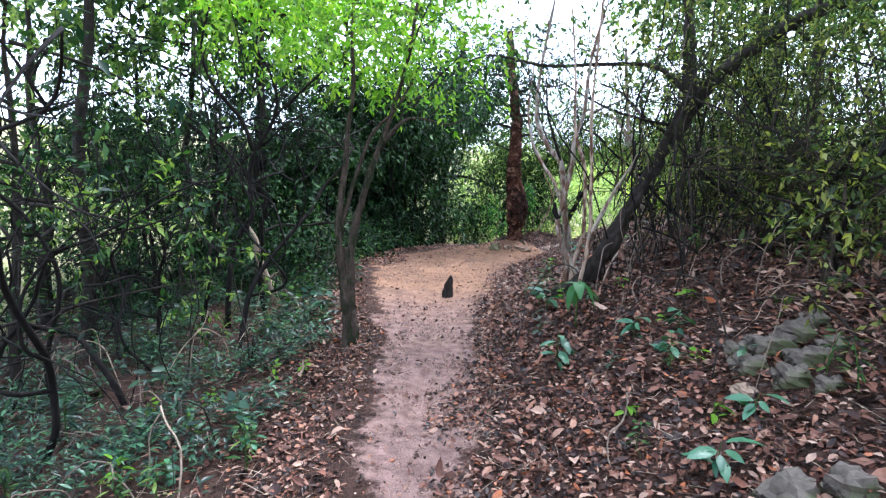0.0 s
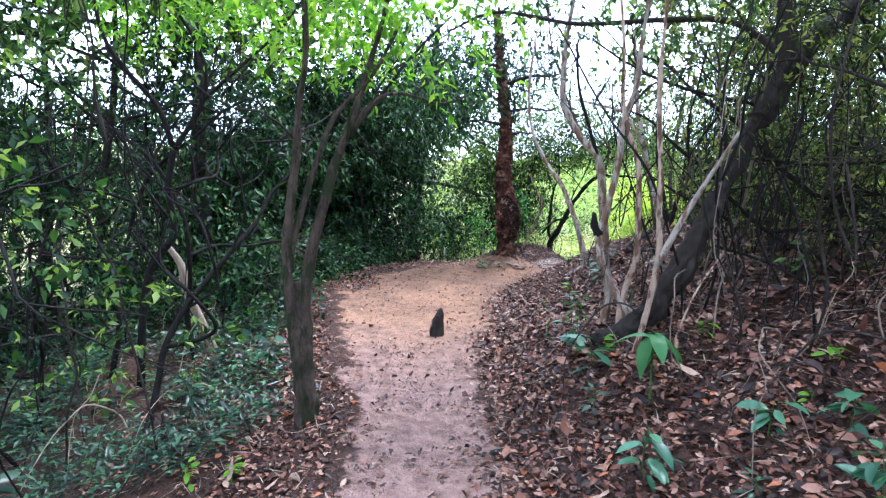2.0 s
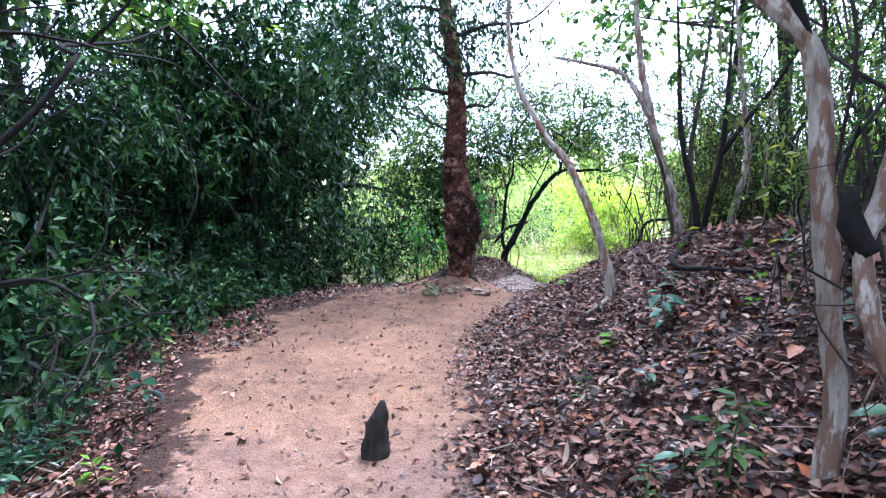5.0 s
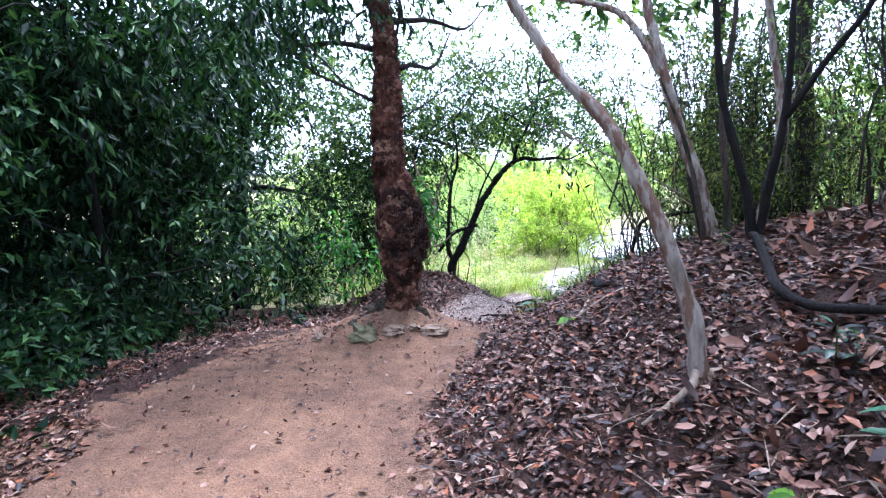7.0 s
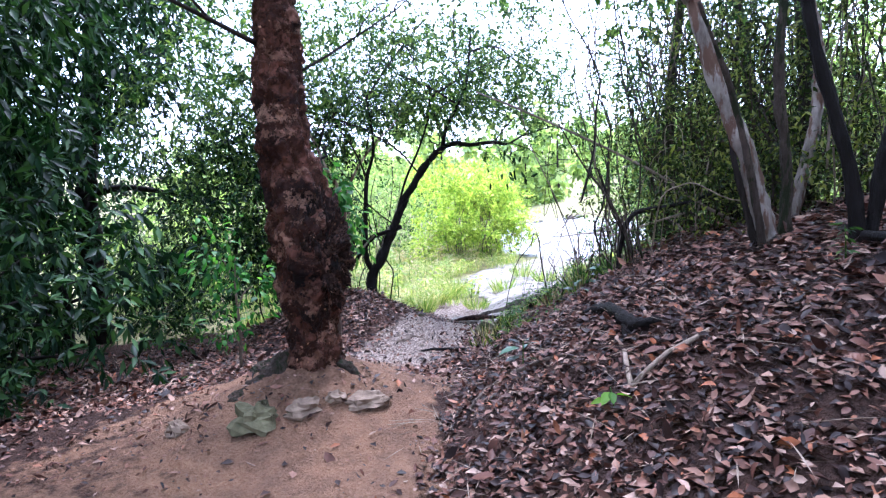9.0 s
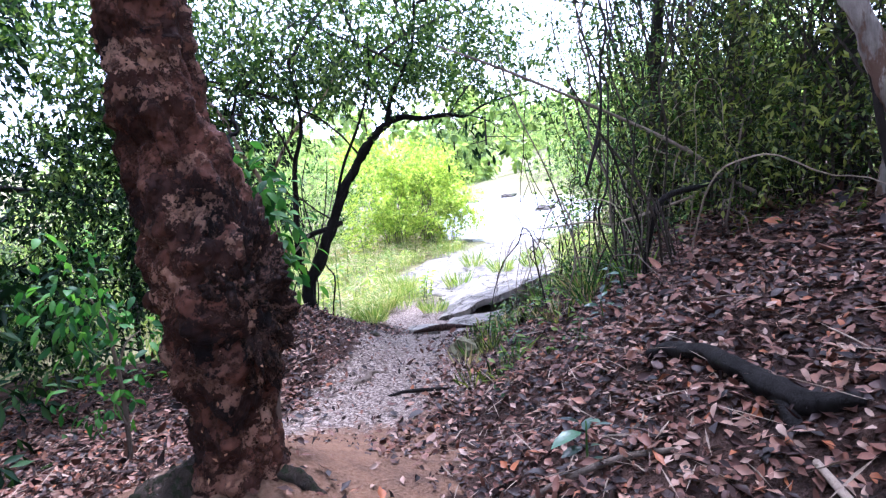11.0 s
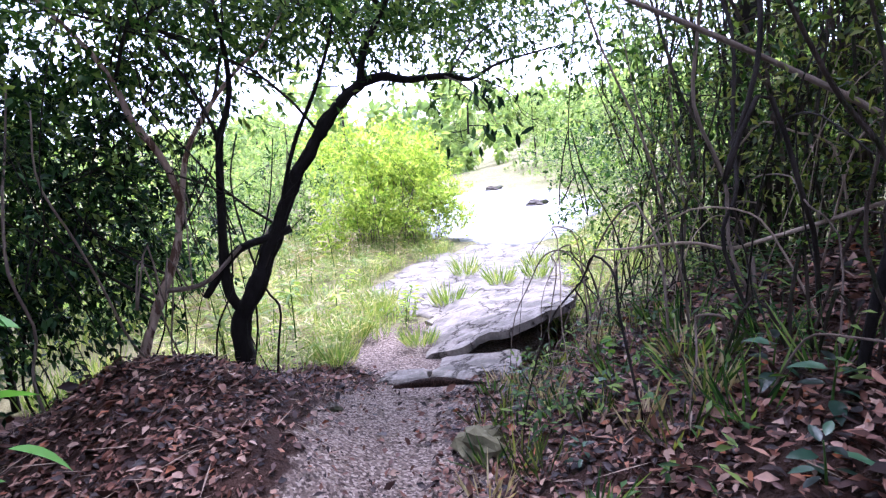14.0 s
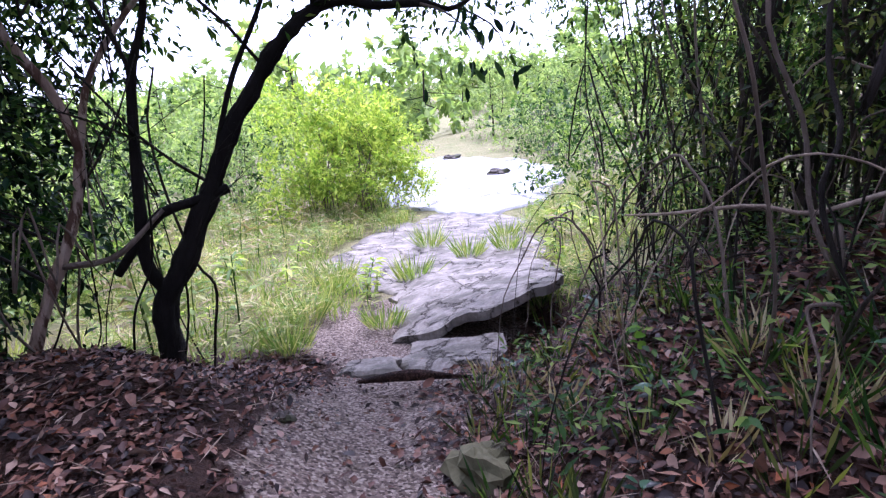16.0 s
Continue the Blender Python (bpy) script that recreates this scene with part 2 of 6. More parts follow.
M_LEAF_TEAL = leafy("teal green leaf", (0.02, 0.07, 0.04), (0.04, 0.12, 0.065), (0.08, 0.19, 0.10), 0.25, 0.35, 0.35)
M_LEAF_OLIVE = leafy("olive leaf", (0.006, 0.013, 0.005), (0.040, 0.060, 0.017), (0.20, 0.21, 0.06), 0.48)
M_GRASS = leafy("grass blade", (0.10, 0.18, 0.04), (0.25, 0.32, 0.09), (0.50, 0.46, 0.25), 0.4)
M_STRAW = leafy("dry grass blade", (0.20, 0.15, 0.08), (0.36, 0.28, 0.16), (0.48, 0.40, 0.26), 0.25)
M_ROCK = rocky("grey stone", (0.03, 0.025, 0.021), (0.14, 0.118, 0.097), (0.05, 0.055, 0.025))
M_ROCK_GREEN = rocky("greenish stone", (0.05, 0.048, 0.025), (0.17, 0.155, 0.09), None, 0.8, 1.0)
M_ROCK_TAN = rocky("tan stone", (0.10, 0.07, 0.05), (0.28, 0.205, 0.15), None, 0.85, 1.0)
M_SLAB = rocky("pale granite", (0.055, 0.047, 0.04), (0.35, 0.31, 0.265), (0.12, 0.107, 0.088), 0.7, 2.4, 0.05)
M_SHEET = rocky("wet pale granite sheet", (0.16, 0.15, 0.15), (0.56, 0.55, 0.56), None, 0.3, 0.7, 0.06)


# ---------- mesh helpers ----------
def mesh_from(name, v, f, mat, smooth=True):
    """v: n x 3; f: array of triangles or quads, or a list of faces."""
    me = bpy.data.meshes.new(name)
    v = np.asarray(v, np.float32)
    if isinstance(f, np.ndarray):
        k = f.shape[1]
        me.vertices.add(len(v))
        me.vertices.foreach_set("co", v.ravel())
        me.loops.add(f.size)
        me.loops.foreach_set("vertex_index", f.astype(np.int32).ravel())
        me.polygons.add(len(f))
        me.polygons.foreach_set("loop_start", np.arange(0, f.size, k, dtype=np.int32))
        me.update(calc_edges=True)
        me.validate()
    else:
        me.from_pydata([tuple(p) for p in v], [], f)
    me.polygons.foreach_set("use_smooth", np.full(len(me.polygons), smooth))
    me.materials.append(mat)
    return me


def root_place(ob):
    p = Vector((0, 0, 0))
    while ob:
        p, ob = p + ob.location, ob.parent
    return p


def part(name, vf, mat, parent, label="", smooth=True):
    """One mesh object under a thing or a part; its points are given in the world."""
    off = np.array(root_place(parent))
    ob = new(name, mesh_from(name, np.asarray(vf[0]) - off, vf[1], mat, smooth))
    ob.parent = parent
    return tagged(ob, label)


def thing(name, at, label, category, group=""):
    ob = new(name)
    ob.location, ob.empty_display_size = at, 0.1
    return tagged(ob, label, category, group)


def single(name, vf, mat, at, label, category, group="", kind="", smooth=True):
    ob = new(name, mesh_from(name, np.asarray(vf[0]) - np.array(at), vf[1], mat, smooth))
    ob.location = at
    return tagged(ob, label, category, group, kind)


def join(parts):
    vs, fs, n = [], [], 0
    for v, f in parts:
        vs.append(np.asarray(v))
        fs.append(np.asarray(f) + n)
        n += len(v)
    return np.concatenate(vs), np.concatenate(fs)


def spline(pts, n):
    p = np.array(pts, float)
    if len(p) == 2:
        return p[0] + (p[1] - p[0]) * np.linspace(0, 1, n)[:, None]
    q = np.vstack([2 * p[0] - p[1], p, 2 * p[-1] - p[-2]])
    u = np.linspace(0, len(p) - 1 - 1e-6, n)
    i = u.astype(int)
    t = (u - i)[:, None]
    a, b, c, d = q[i], q[i + 1], q[i + 2], q[i + 3]
    return 0.5 * (2 * b + (c - a) * t + (2 * a - 5 * b + 4 * c - d) * t * t + (3 * b - a - 3 * c + d) * t ** 3)


def tube(pts, radii, sides=8, steps=None, rough=0.0, seed=0, knots=4.0, plates=0.0):
    """A limb along pts with the given radii (spread evenly), uneven by rough, with flaking bark plates; ends closed. Quads."""
    length = sum(math.dist(a, b) for a, b in zip(pts, pts[1:]))
    n = steps or max(4, int(length / 0.09) + 2)
    c = spline(pts, n)
    r = np.interp(np.linspace(0, 1, n), np.linspace(0, 1, len(radii)), radii)
    tan = np.gradient(c, axis=0)
    tan /= np.linalg.norm(tan, axis=1)[:, None] + 1e-9
    ref = np.array([1.0, 0.2, 0.1]) if abs(tan[0][0]) < 0.8 else np.array([0.1, 1.0, 0.2])
    u = np.cross(tan[0], ref)
    vs = []
    for i in range(n):
        u = u - tan[i] * (u @ tan[i])
        u /= np.linalg.norm(u)
        w = np.cross(tan[i], u)
        for k in range(sides):
            a = 2 * math.pi * k / sides
            d = u * math.cos(a) + w * math.sin(a)
            rr = r[i]
            if rough:
                q = c[i] * knots + d * 0.6 + seed
                rr *= 1 + rough * (noise.noise(Vector(q)) + 0.6 * noise.noise(Vector(q * 3.1)))
            if plates:
                rr *= 1 + 0.22 * noise.noise(Vector((math.cos(a) * 2.4 + seed, math.sin(a) * 2.4, c[i][2] * 0.9)))
                q = c[i] + d * r[i]
                g = noise.noise(Vector((q[0] * 11, q[1] * 11, q[2] * 7 + seed)))
                g2 = noise.noise(Vector((q[0] * 26, q[1] * 26, q[2] * 19 + seed)))
                rr += plates * (math.floor(g * 4.5 + g2 * 1.2) / 3.0 + 0.3 * g2)
                if sides > 100:
                    rr += plates * 0.2 * noise.noise(Vector((q[0] * 55, q[1] * 55, q[2] * 38 + seed)))
            vs.append(c[i] + d * rr)
    fs = [(i * sides + k, i * sides + (k + 1) % sides, (i + 1) * sides + (k + 1) % sides, (i + 1) * sides + k) for i in range(n - 1) for k in range(sides)]
    base = len(vs)
    vs += [c[0], c[-1]]
    v, f = np.array(vs), np.array(fs)
    capa = np.array([(base, (2 * k + 2) % sides, (2 * k + 1) % sides, (2 * k) % sides) for k in range(sides // 2)])
    m = (n - 1) * sides
    capb = np.array([(base + 1, m + (2 * k) % sides, m + (2 * k + 1) % sides, m + (2 * k + 2) % sides) for k in range(sides // 2)])
    return v, np.vstack([f, capa, capb])


def unit(a):
    return a / (np.linalg.norm(a, axis=-1, keepdims=True) + 1e-9)


def leaves(p, d, up, length, width, fold=0.25):
    """Folded pointed leaves at p along d, their faces towards up: two triangles each."""
    n = len(p)
    d = unit(d)
    side = unit(np.cross(d, up))
    nor = np.cross(side, d)
    length, width = np.broadcast_to(length, n)[:, None], np.broadcast_to(width, n)[:, None]
    mid = p + d * length * 0.45
    v = np.stack([p, mid + side * width * 0.5 + nor * width * fold, p + d * length, mid - side * width * 0.5 + nor * width * fold], 1).reshape(-1, 3)
    k = np.arange(n)[:, None] * 4
    f = np.concatenate([k + np.array([[0, 2, 1]]), k + np.array([[0, 3, 2]])], 1).reshape(-1, 3)
    return v, f


SHAPES = {"crumb": ((0.0, 0.0), (0.45, 1.0), (1.0, 0.0)),
          "plain": ((0.0, 0.0), (0.3, 0.85), (0.65, 0.9), (1.0, 0.0)),
          "round": ((0.0, 0.0), (0.2, 0.72), (0.48, 1.0), (0.78, 0.68), (1.0, 0.0)),
          "fine": ((0.0, 0.0), (0.12, 0.5), (0.28, 0.88), (0.48, 1.0), (0.68, 0.84), (0.86, 0.45), (1.0, 0.0))}


def broad_leaves(p, d, up, length, width, curl, fold=0.15, shape="plain"):
    """Fuller leaves: blade in two halves along the midrib, bent along its length by curl."""
    n = len(p)
    d = unit(d)
    side = unit(np.cross(d, up))
    nor = np.cross(side, d)
    length, width, curl = (np.broadcast_to(a, n)[:, None] for a in (length, width, curl))
    rows, tri, last = [], [], None
    for s, w in SHAPES[shape]:
        c = p + d * length * s - nor * length * curl * s * s
        k = len(rows)
        if w:
            rows += [c + side * width * 0.5 * w + nor * width * fold * w, c, c - side * width * 0.5 * w + nor * width * fold * w]
            tri += [(0, k + 1, k), (0, k + 2, k + 1)] if last == 0 else [(last, last + 1, k + 1), (last, k + 1, k), (last + 1, last + 2, k + 2), (last + 1, k + 2, k + 1)]
        else:
            rows += [c]
            tri += [(last, last + 1, k), (last + 1, last + 2, k)] if k else []
        last = k
    v = np.stack(rows, 1).reshape(-1, 3)
    k = np.arange(n)[:, None] * len(rows)
    return v, (k[:, :, None] + np.array(tri)[None]).reshape(-1, 3)


def sprays(rng, centres, out, per, length, width, droop, reach=0.35, spread=0.9, jitter=0.3):
    """Twigs of leaves: from each centre a twig of the given reach towards out, with per leaves set along it."""
    n = len(centres)
    out = unit(out + rng.normal(0, spread, (n, 3)))
    s = rng.uniform(0, 1, (n, per))
    p = centres[:, None] + out[:, None] * (s * reach)[..., None]
    p[..., 2] -= droop * 0.35 * reach * s * s
    d = out[:, None] * 0.7 + rng.normal(0, 0.75, (n, per, 3))
    d[..., 2] -= droop
    p, d = p.reshape(-1, 3), d.reshape(-1, 3)
    up = np.array([0, 0, 1.0]) + rng.normal(0, 0.5, p.shape)
    k = rng.uniform(1 - jitter, 1 + jitter, len(p))
    return leaves(p, d, up, length * k, width * k)


def blob_points(rng, n, blobs, shell=0.55):
    """Points spread in lumps: blobs are (x, y, z, rx, ry, rz); denser towards the outside. Gives points and outward ways."""
    w = np.array([b[3] * b[4] * b[5] for b in blobs]) ** 0.67
    i = rng.choice(len(blobs), n, p=w / w.sum())
    b = np.array(blobs)[i]
    o = unit(rng.normal(0, 1, (n, 3)))
    r = rng.uniform(shell ** 3, 1, n) ** (1 / 3)
    return b[:, :3] + o * r[:, None] * b[:, 3:], o


# ---------- the lie of the land ----------
# along the trail: x, y, height, half width to the left and right, slope and rise of the right bank, slope and fall of the left side
TRAIL = np.array([
    (-0.15, -8.0, -0.40, 0.8, 0.8, 0.35, 1.0, 0.30, 1.1),
    (-0.12, 2.0, -0.14, 0.50, 0.50, 0.42, 1.1, 0.30, 1.0),
    (-0.05, 6.0, 0.02, 0.68, 0.58, 0.72, 1.2, 0.30, 1.0),
    (0.05, 8.0, 0.12, 1.15, 0.80, 0.58, 1.2, 0.28, 1.0),
    (0.45, 10.0, 0.20, 1.9, 0.85, 0.50, 1.1, 0.28, 1.0),
    (1.60, 11.8, 0.24, 1.9, 0.50, 0.55, 1.1, 0.20, 1.0),
    (2.70, 13.2, 0.11, 0.55, 0.52, 0.60, 1.1, 0.10, 0.9),
    (3.75, 14.6, -0.10, 0.50, 0.50, 0.62, 1.1, 0.08, 0.7),
    (4.80, 15.9, -0.35, 0.55, 0.75, 0.45, 0.9, 0.06, 0.4),
    (6.30, 17.6, -0.46, 1.6, 1.6, 0.25, 0.8, 0.04, 0.4),
    (9.00, 21.0, -0.45, 3.0, 3.0, 0.20, 1.2, 0.03, 0.4),
    (20.0, 34.0, -0.30, 5.0, 5.0, 0.15, 2.0, 0.02, 0.4),
])


def trail(x, y):
    """Signed distance from the trail's middle (right is plus), and the trail's numbers there."""
    p = np.stack([np.ravel(x), np.ravel(y)], 1).astype(float)
    best, sd, val = np.full(len(p), 1e9), np.zeros(len(p)), np.zeros((len(p), 7))
    for a, b in zip(TRAIL, TRAIL[1:]):
        e = b[:2] - a[:2]
        t = np.clip(((p - a[:2]) @ e) / (e @ e), 0, 1)
        q = p - (a[:2] + t[:, None] * e)
        d = np.hypot(q[:, 0], q[:, 1])
        s = np.sign(e[1] * q[:, 0] - e[0] * q[:, 1])
        near = d < best
        best[near], sd[near] = d[near], (d * s)[near]
        val[near] = (a[2:] + t[:, None] * (b[2:] - a[2:]))[near]
    return sd, val


def fbm(x, y, scale, seed=0.0):
    return np.array([noise.noise(Vector((a * scale, b * scale, seed))) for a, b in zip(x, y)])


def ground(x, y, rough=True):
    x, y = np.atleast_1d(np.asarray(x, float)), np.atleast_1d(np.asarray(y, float))
    shape = x.shape
    x, y = x.ravel(), y.ravel()
    d, v = trail(x, y)
    z0, wl_, wr_, rs, rh, ls, lh = v.T
    r = np.maximum(0, d - wr_)
    left = np.maximum(0, -d - wl_)
    z = z0 + rh * 1.15 * np.tanh(rs * r / (rh * 1.15)) - lh * np.tanh(ls * left / lh)
    z -= 0.05 * np.exp(-(d / (0.6 * wl_)) ** 2)
    z += 0.34 * np.exp(-(((x - 1.6) / 0.62) ** 2 + ((y - 12.5) / 0.5) ** 2)) + 0.08 * np.exp(-((x - 1.9) ** 2 + (y - 13.3) ** 2) / 0.3)
    z += 0.60 * np.exp(-(((x - 2.75) / 0.85) ** 2 + ((y - 15.9) / 1.25) ** 2))
    z += 0.20 * np.exp(-(((x - 2.75) / 0.5) ** 2 + ((y - 14.5) / 0.5) ** 2))
    z -= 0.2 * np.exp(-((x - 5.8) ** 2 + (y - 15.3) ** 2) / 0.16)
    far = np.hypot(x - 3, y - 10)
    z += 16 * np.clip((far - 70) / 160, 0, 1) ** 1.2
    if rough:
        near = far < 40
        o = np.zeros(len(x))
        trod = np.clip(np.minimum(d + wl_, wr_ - d) / 0.4, -1, 1)
        k = 0.045 - 0.03 * trod
        o[near] = (fbm(x[near], y[near], 1.6) * k[near] + fbm(x[near], y[near], 5.0, 3.0) * k[near] * 0.45)
        z += o
    return z.reshape(shape)


def gz(x, y):
    return float(ground(x, y)[0])


def build_ground():
    fine = np.arange(-6, 12, 0.11)
    xs = np.concatenate([[-2000, -800, -300, -150, -80, -40, -25, -16, -11, -8], fine, [12.5, 13.5, 15, 17, 19, 22, 26, 32, 45, 80, 150, 300, 800, 2000]])
    ys = np.concatenate([[-2000, -800, -300, -100, -40, -20, -10, -5, -2, -1, 0, 0.6, 1.2], np.arange(1.6, 20, 0.11), [20.4, 21, 22, 23, 24.5, 26, 28, 31, 35, 40, 50, 65, 90, 130, 200, 300, 800, 2000]])
    gx, gy = np.meshgrid(xs, ys)
    z = ground(gx.ravel(), gy.ravel())
    v = np.stack([gx.ravel(), gy.ravel(), z], 1)
    w, h = len(xs), len(ys)
    i = (np.arange(h - 1)[:, None] * w + np.arange(w - 1)[None]).ravel()
    f = np.stack([i, i + 1, i + 1 + w, i + w], 1)
    me = mesh_from("ground", v, f, M_GROUND)
    d, t = trail(v[:, 0], v[:, 1])
    wl_, wr_ = t[:, 1], t[:, 2]
    close = np.hypot(v[:, 0] - 3, v[:, 1] - 10) < 18
    d[close] += 0.22 * fbm(v[close, 0], v[close, 1], 1.3, 8.0) + 0.12 * fbm(v[close, 0], v[close, 1], 4.0, 9.0)
    clay = np.clip(np.minimum(d + wl_, wr_ - d) / 0.5 + 0.12, 0, 1)
    clay *= np.clip((16.2 - v[:, 1]) / 2.5, 0, 1)
    mound = np.exp(-((v[:, 0] - 1.55) ** 2 + (v[:, 1] - 12.3) ** 2) / 0.5)
    clay = np.clip(clay + mound * 0.7, 0, 1) * (1 - 0.5 * np.exp(-((v[:, 0] - 0.3) ** 2 / 0.7 + (v[:, 1] - 12.2) ** 2 / 1.3)))
    grit = np.clip(np.minimum(d + wl_, wr_ - d) / 0.3 + 0.3, 0, 1) * np.clip((v[:, 1] - 12.75) / 0.8, 0, 1) * np.clip((18.5 - v[:, 1]) / 1.5, 0, 1)
    along = v[:, 1] + 0.55 * v[:, 0]
    grass = np.clip((along - 18.9) / 1.2, 0, 1) * np.clip((8 - d) / 2, 0, 1)
    grass = np.maximum(grass, np.clip((-5.5 - v[:, 0]) / 2, 0, 1))
    grass *= 1 - grit
    grass = np.maximum(grass, np.clip((np.hypot(v[:, 0], v[:, 1]) - 35) / 10, 0, 1))
    worn = np.clip((8.6 - v[:, 1]) / 2.2, 0, 1)
    extra = me.attributes.new("worn", "FLOAT", "POINT")
    extra.data.foreach_set("value", worn.astype(np.float32))
    col = np.stack([clay, grass, grit, np.ones(len(v))], 1).astype(np.float32)
    at = me.color_attributes.new("zone", "FLOAT_COLOR", "POINT")
    at.data.foreach_set("color", col.ravel())
    tagged(new("ground", me), "reddish clay trail through brown leaf-strewn forest soil", "ground", kind="structure")


build_ground()
rng = np.random.default_rng(7)


# ---------- leaf litter ----------
def litter_points(n, x0, x1, y0, y1, keep):
    x, y = rng.uniform(x0, x1, n), rng.uniform(y0, y1, n)
    d, t = trail(x, y)
    ok = keep(x, y, d, t)
    return x[ok], y[ok]


def off_trail(x, y, d, t):
    right = np.clip((d - t[:, 2] + 0.55 + 0.6 * fbm(x, y, 1.9, 5.0)) / 0.85, 0.05, 1)
    left = np.clip((-d - t[:, 1] + 0.15) / 0.5, 0.0, 1)
    p = np.where(d > 0, right, np.maximum(left, 0.03))
    p = np.where(y + 0.55 * x > 18.9, p * 0.12, p)
    p = np.where((d < 0) & (y < 11), p * 0.6, p)
    p = np.where((y > 6.5) & (y < 12.2) & (d < 0.45) & (d > -t[:, 1]), 0.012, p)
    p = np.where((d < -t[:, 1] - 0.7) & (y < 7.5), p * 0.3, p)
    p = np.where(((x - 2.8) / 1.2) ** 2 + ((y - 15.4) / 1.5) ** 2 < 1, p * 0.8, p)
    p = np.where(((x + 1.1) / 0.45) ** 2 + ((y - 10.7) / 0.8) ** 2 < 1, 0.5, p)
    return rng.uniform(0, 1, len(x)) < p


def litter_mesh(x, y, size, shape="plain"):
    n = len(x)
    z = ground(x, y)
    e = 0.05
    nx, ny = -(ground(x + e, y) - z) / e, -(ground(x, y + e) - z) / e
    up = unit(np.stack([nx, ny, np.ones(n)], 1)) + rng.normal(0, 0.42, (n, 3))
    a = rng.uniform(0, 2 * math.pi, n)
    d = np.stack([np.cos(a), np.sin(a), rng.normal(0, 0.18, n)], 1)
    d -= unit(up) * np.sum(d * unit(up), 1)[:, None] * 0.8
    length = np.clip(size * np.exp(rng.normal(0, 0.38, n)), 0.018, 0.12)
    p = np.stack([x, y, z + rng.uniform(0.006, 0.045, n)], 1)
    return broad_leaves(p, d, up, length, length * rng.uniform(0.34, 0.68, n), rng.normal(0.1, 0.5, n), rng.uniform(-0.1, 0.4, (n, 1)), shape)


litter = thing("leaf_litter", (1.5, 8, 0.3), "russet brown fallen leaves covering the forest floor", "leaf litter")
tagged(litter, kind="stuff")
lx, ly = litter_points(190000, -2.6, 6.2, 1.5, 17.0, off_trail)
lz = ground(lx, ly)
la = rng.uniform(0, 6.28, len(lx))
tagged(part("matted_leaves", leaves(np.stack([lx, ly, lz + 0.006], 1), np.stack([np.cos(la), np.sin(la), rng.normal(0, 0.2, len(lx))], 1), np.array([0, 0, 1.0]) + rng.normal(0, 0.35, (len(lx), 3)), rng.uniform(0.03, 0.08, len(lx)), rng.uniform(0.018, 0.042, len(lx))), M_DEAD, litter), kind="stuff")
lx, ly = litter_points(125000, -4.5, 7.5, 1.5, 17.5, off_trail)
ld, lt = trail(lx, ly)
nigh = (ld > -lt[:, 1] - 0.9) & (ld < lt[:, 2] + 1.5)
tagged(part("fallen_leaves", litter_mesh(lx[nigh], ly[nigh], np.where(ly[nigh] > 8.5, 0.032, 0.041)), M_DEAD, litter), kind="stuff")
bx, by = litter_points(20000, -2, 7, 1.6, 17, off_trail)
tagged(part("large_fallen_leaves", litter_mesh(bx, by, np.where(by > 8.5, 0.040, 0.052), "round"), M_DEAD, litter), kind="stuff")
far_x, far_y = lx[~nigh], ly[~nigh]
tagged(part("fallen_leaves", litter_mesh(far_x[::8], far_y[::8], 0.07, "crumb"), M_DEAD, litter), kind="stuff")
lx, ly = litter_points(42000, -2, 4.5, 1.6, 17.5, lambda x, y, d, t: (d > -t[:, 1] - 0.3) & (d < t[:, 2] + 0.5) & (rng.uniform(0, 1, len(x)) < np.where((y > 7.6) & (y < 12), 0.3, 1.0) * np.clip(np.where(y < 8, 0.5, 0.35) + 2.2 * fbm(x, y, 2.2, 6.0) + 0.9 * np.abs(d) / t[:, 2], 0, 1)))
tagged(part("leaf_fragments", litter_mesh(lx, ly, 0.026, "crumb"), M_DEAD, litter), kind="stuff")

tx, ty = litter_points(8500, -4, 7, 1.6, 17, lambda x, y, d, t: (d > t[:, 2] - 0.2) | (d < -t[:, 1]))
ta = rng.uniform(0, 6.28, len(tx))
tagged(part("fallen_twigs", leaves(np.stack([tx, ty, ground(tx, ty) + 0.025], 1), np.stack([np.cos(ta), np.sin(ta), rng.normal(0, 0.15, len(tx))], 1), np.array([0, 0, 1.0]) + rng.normal(0, 0.4, (len(tx), 3)), rng.uniform(0.08, 0.3, len(tx)), rng.uniform(0.004, 0.009, len(tx)), 0.5), M_DRYWOOD, litter), kind="stuff")

# ---------- trees that stand by the trail ----------
def tree(label, at, limbs, mat, group="", name="tree"):
    """limbs: (part name, points, radii, sides, rough, material or None)."""
    t = thing(name, (at[0], at[1], gz(*at)), label, "tree", group)
    for i, (n, pts, rad, sides, rough, m) in enumerate(limbs):
        ln = sum(math.dist(a, b) for a, b in zip(pts, pts[1:]))
        fine = sides >= 10
        part(n, tube(pts, [q * (0.72 if fine else 0.85) for q in rad], sides * 2 if fine else sides, int(ln / 0.025) if fine else None, rough * (1.3 if fine else 1), i * 3.7, 4.0, 0.09 * max(rad) if fine else 0), m or mat, t)
    return t


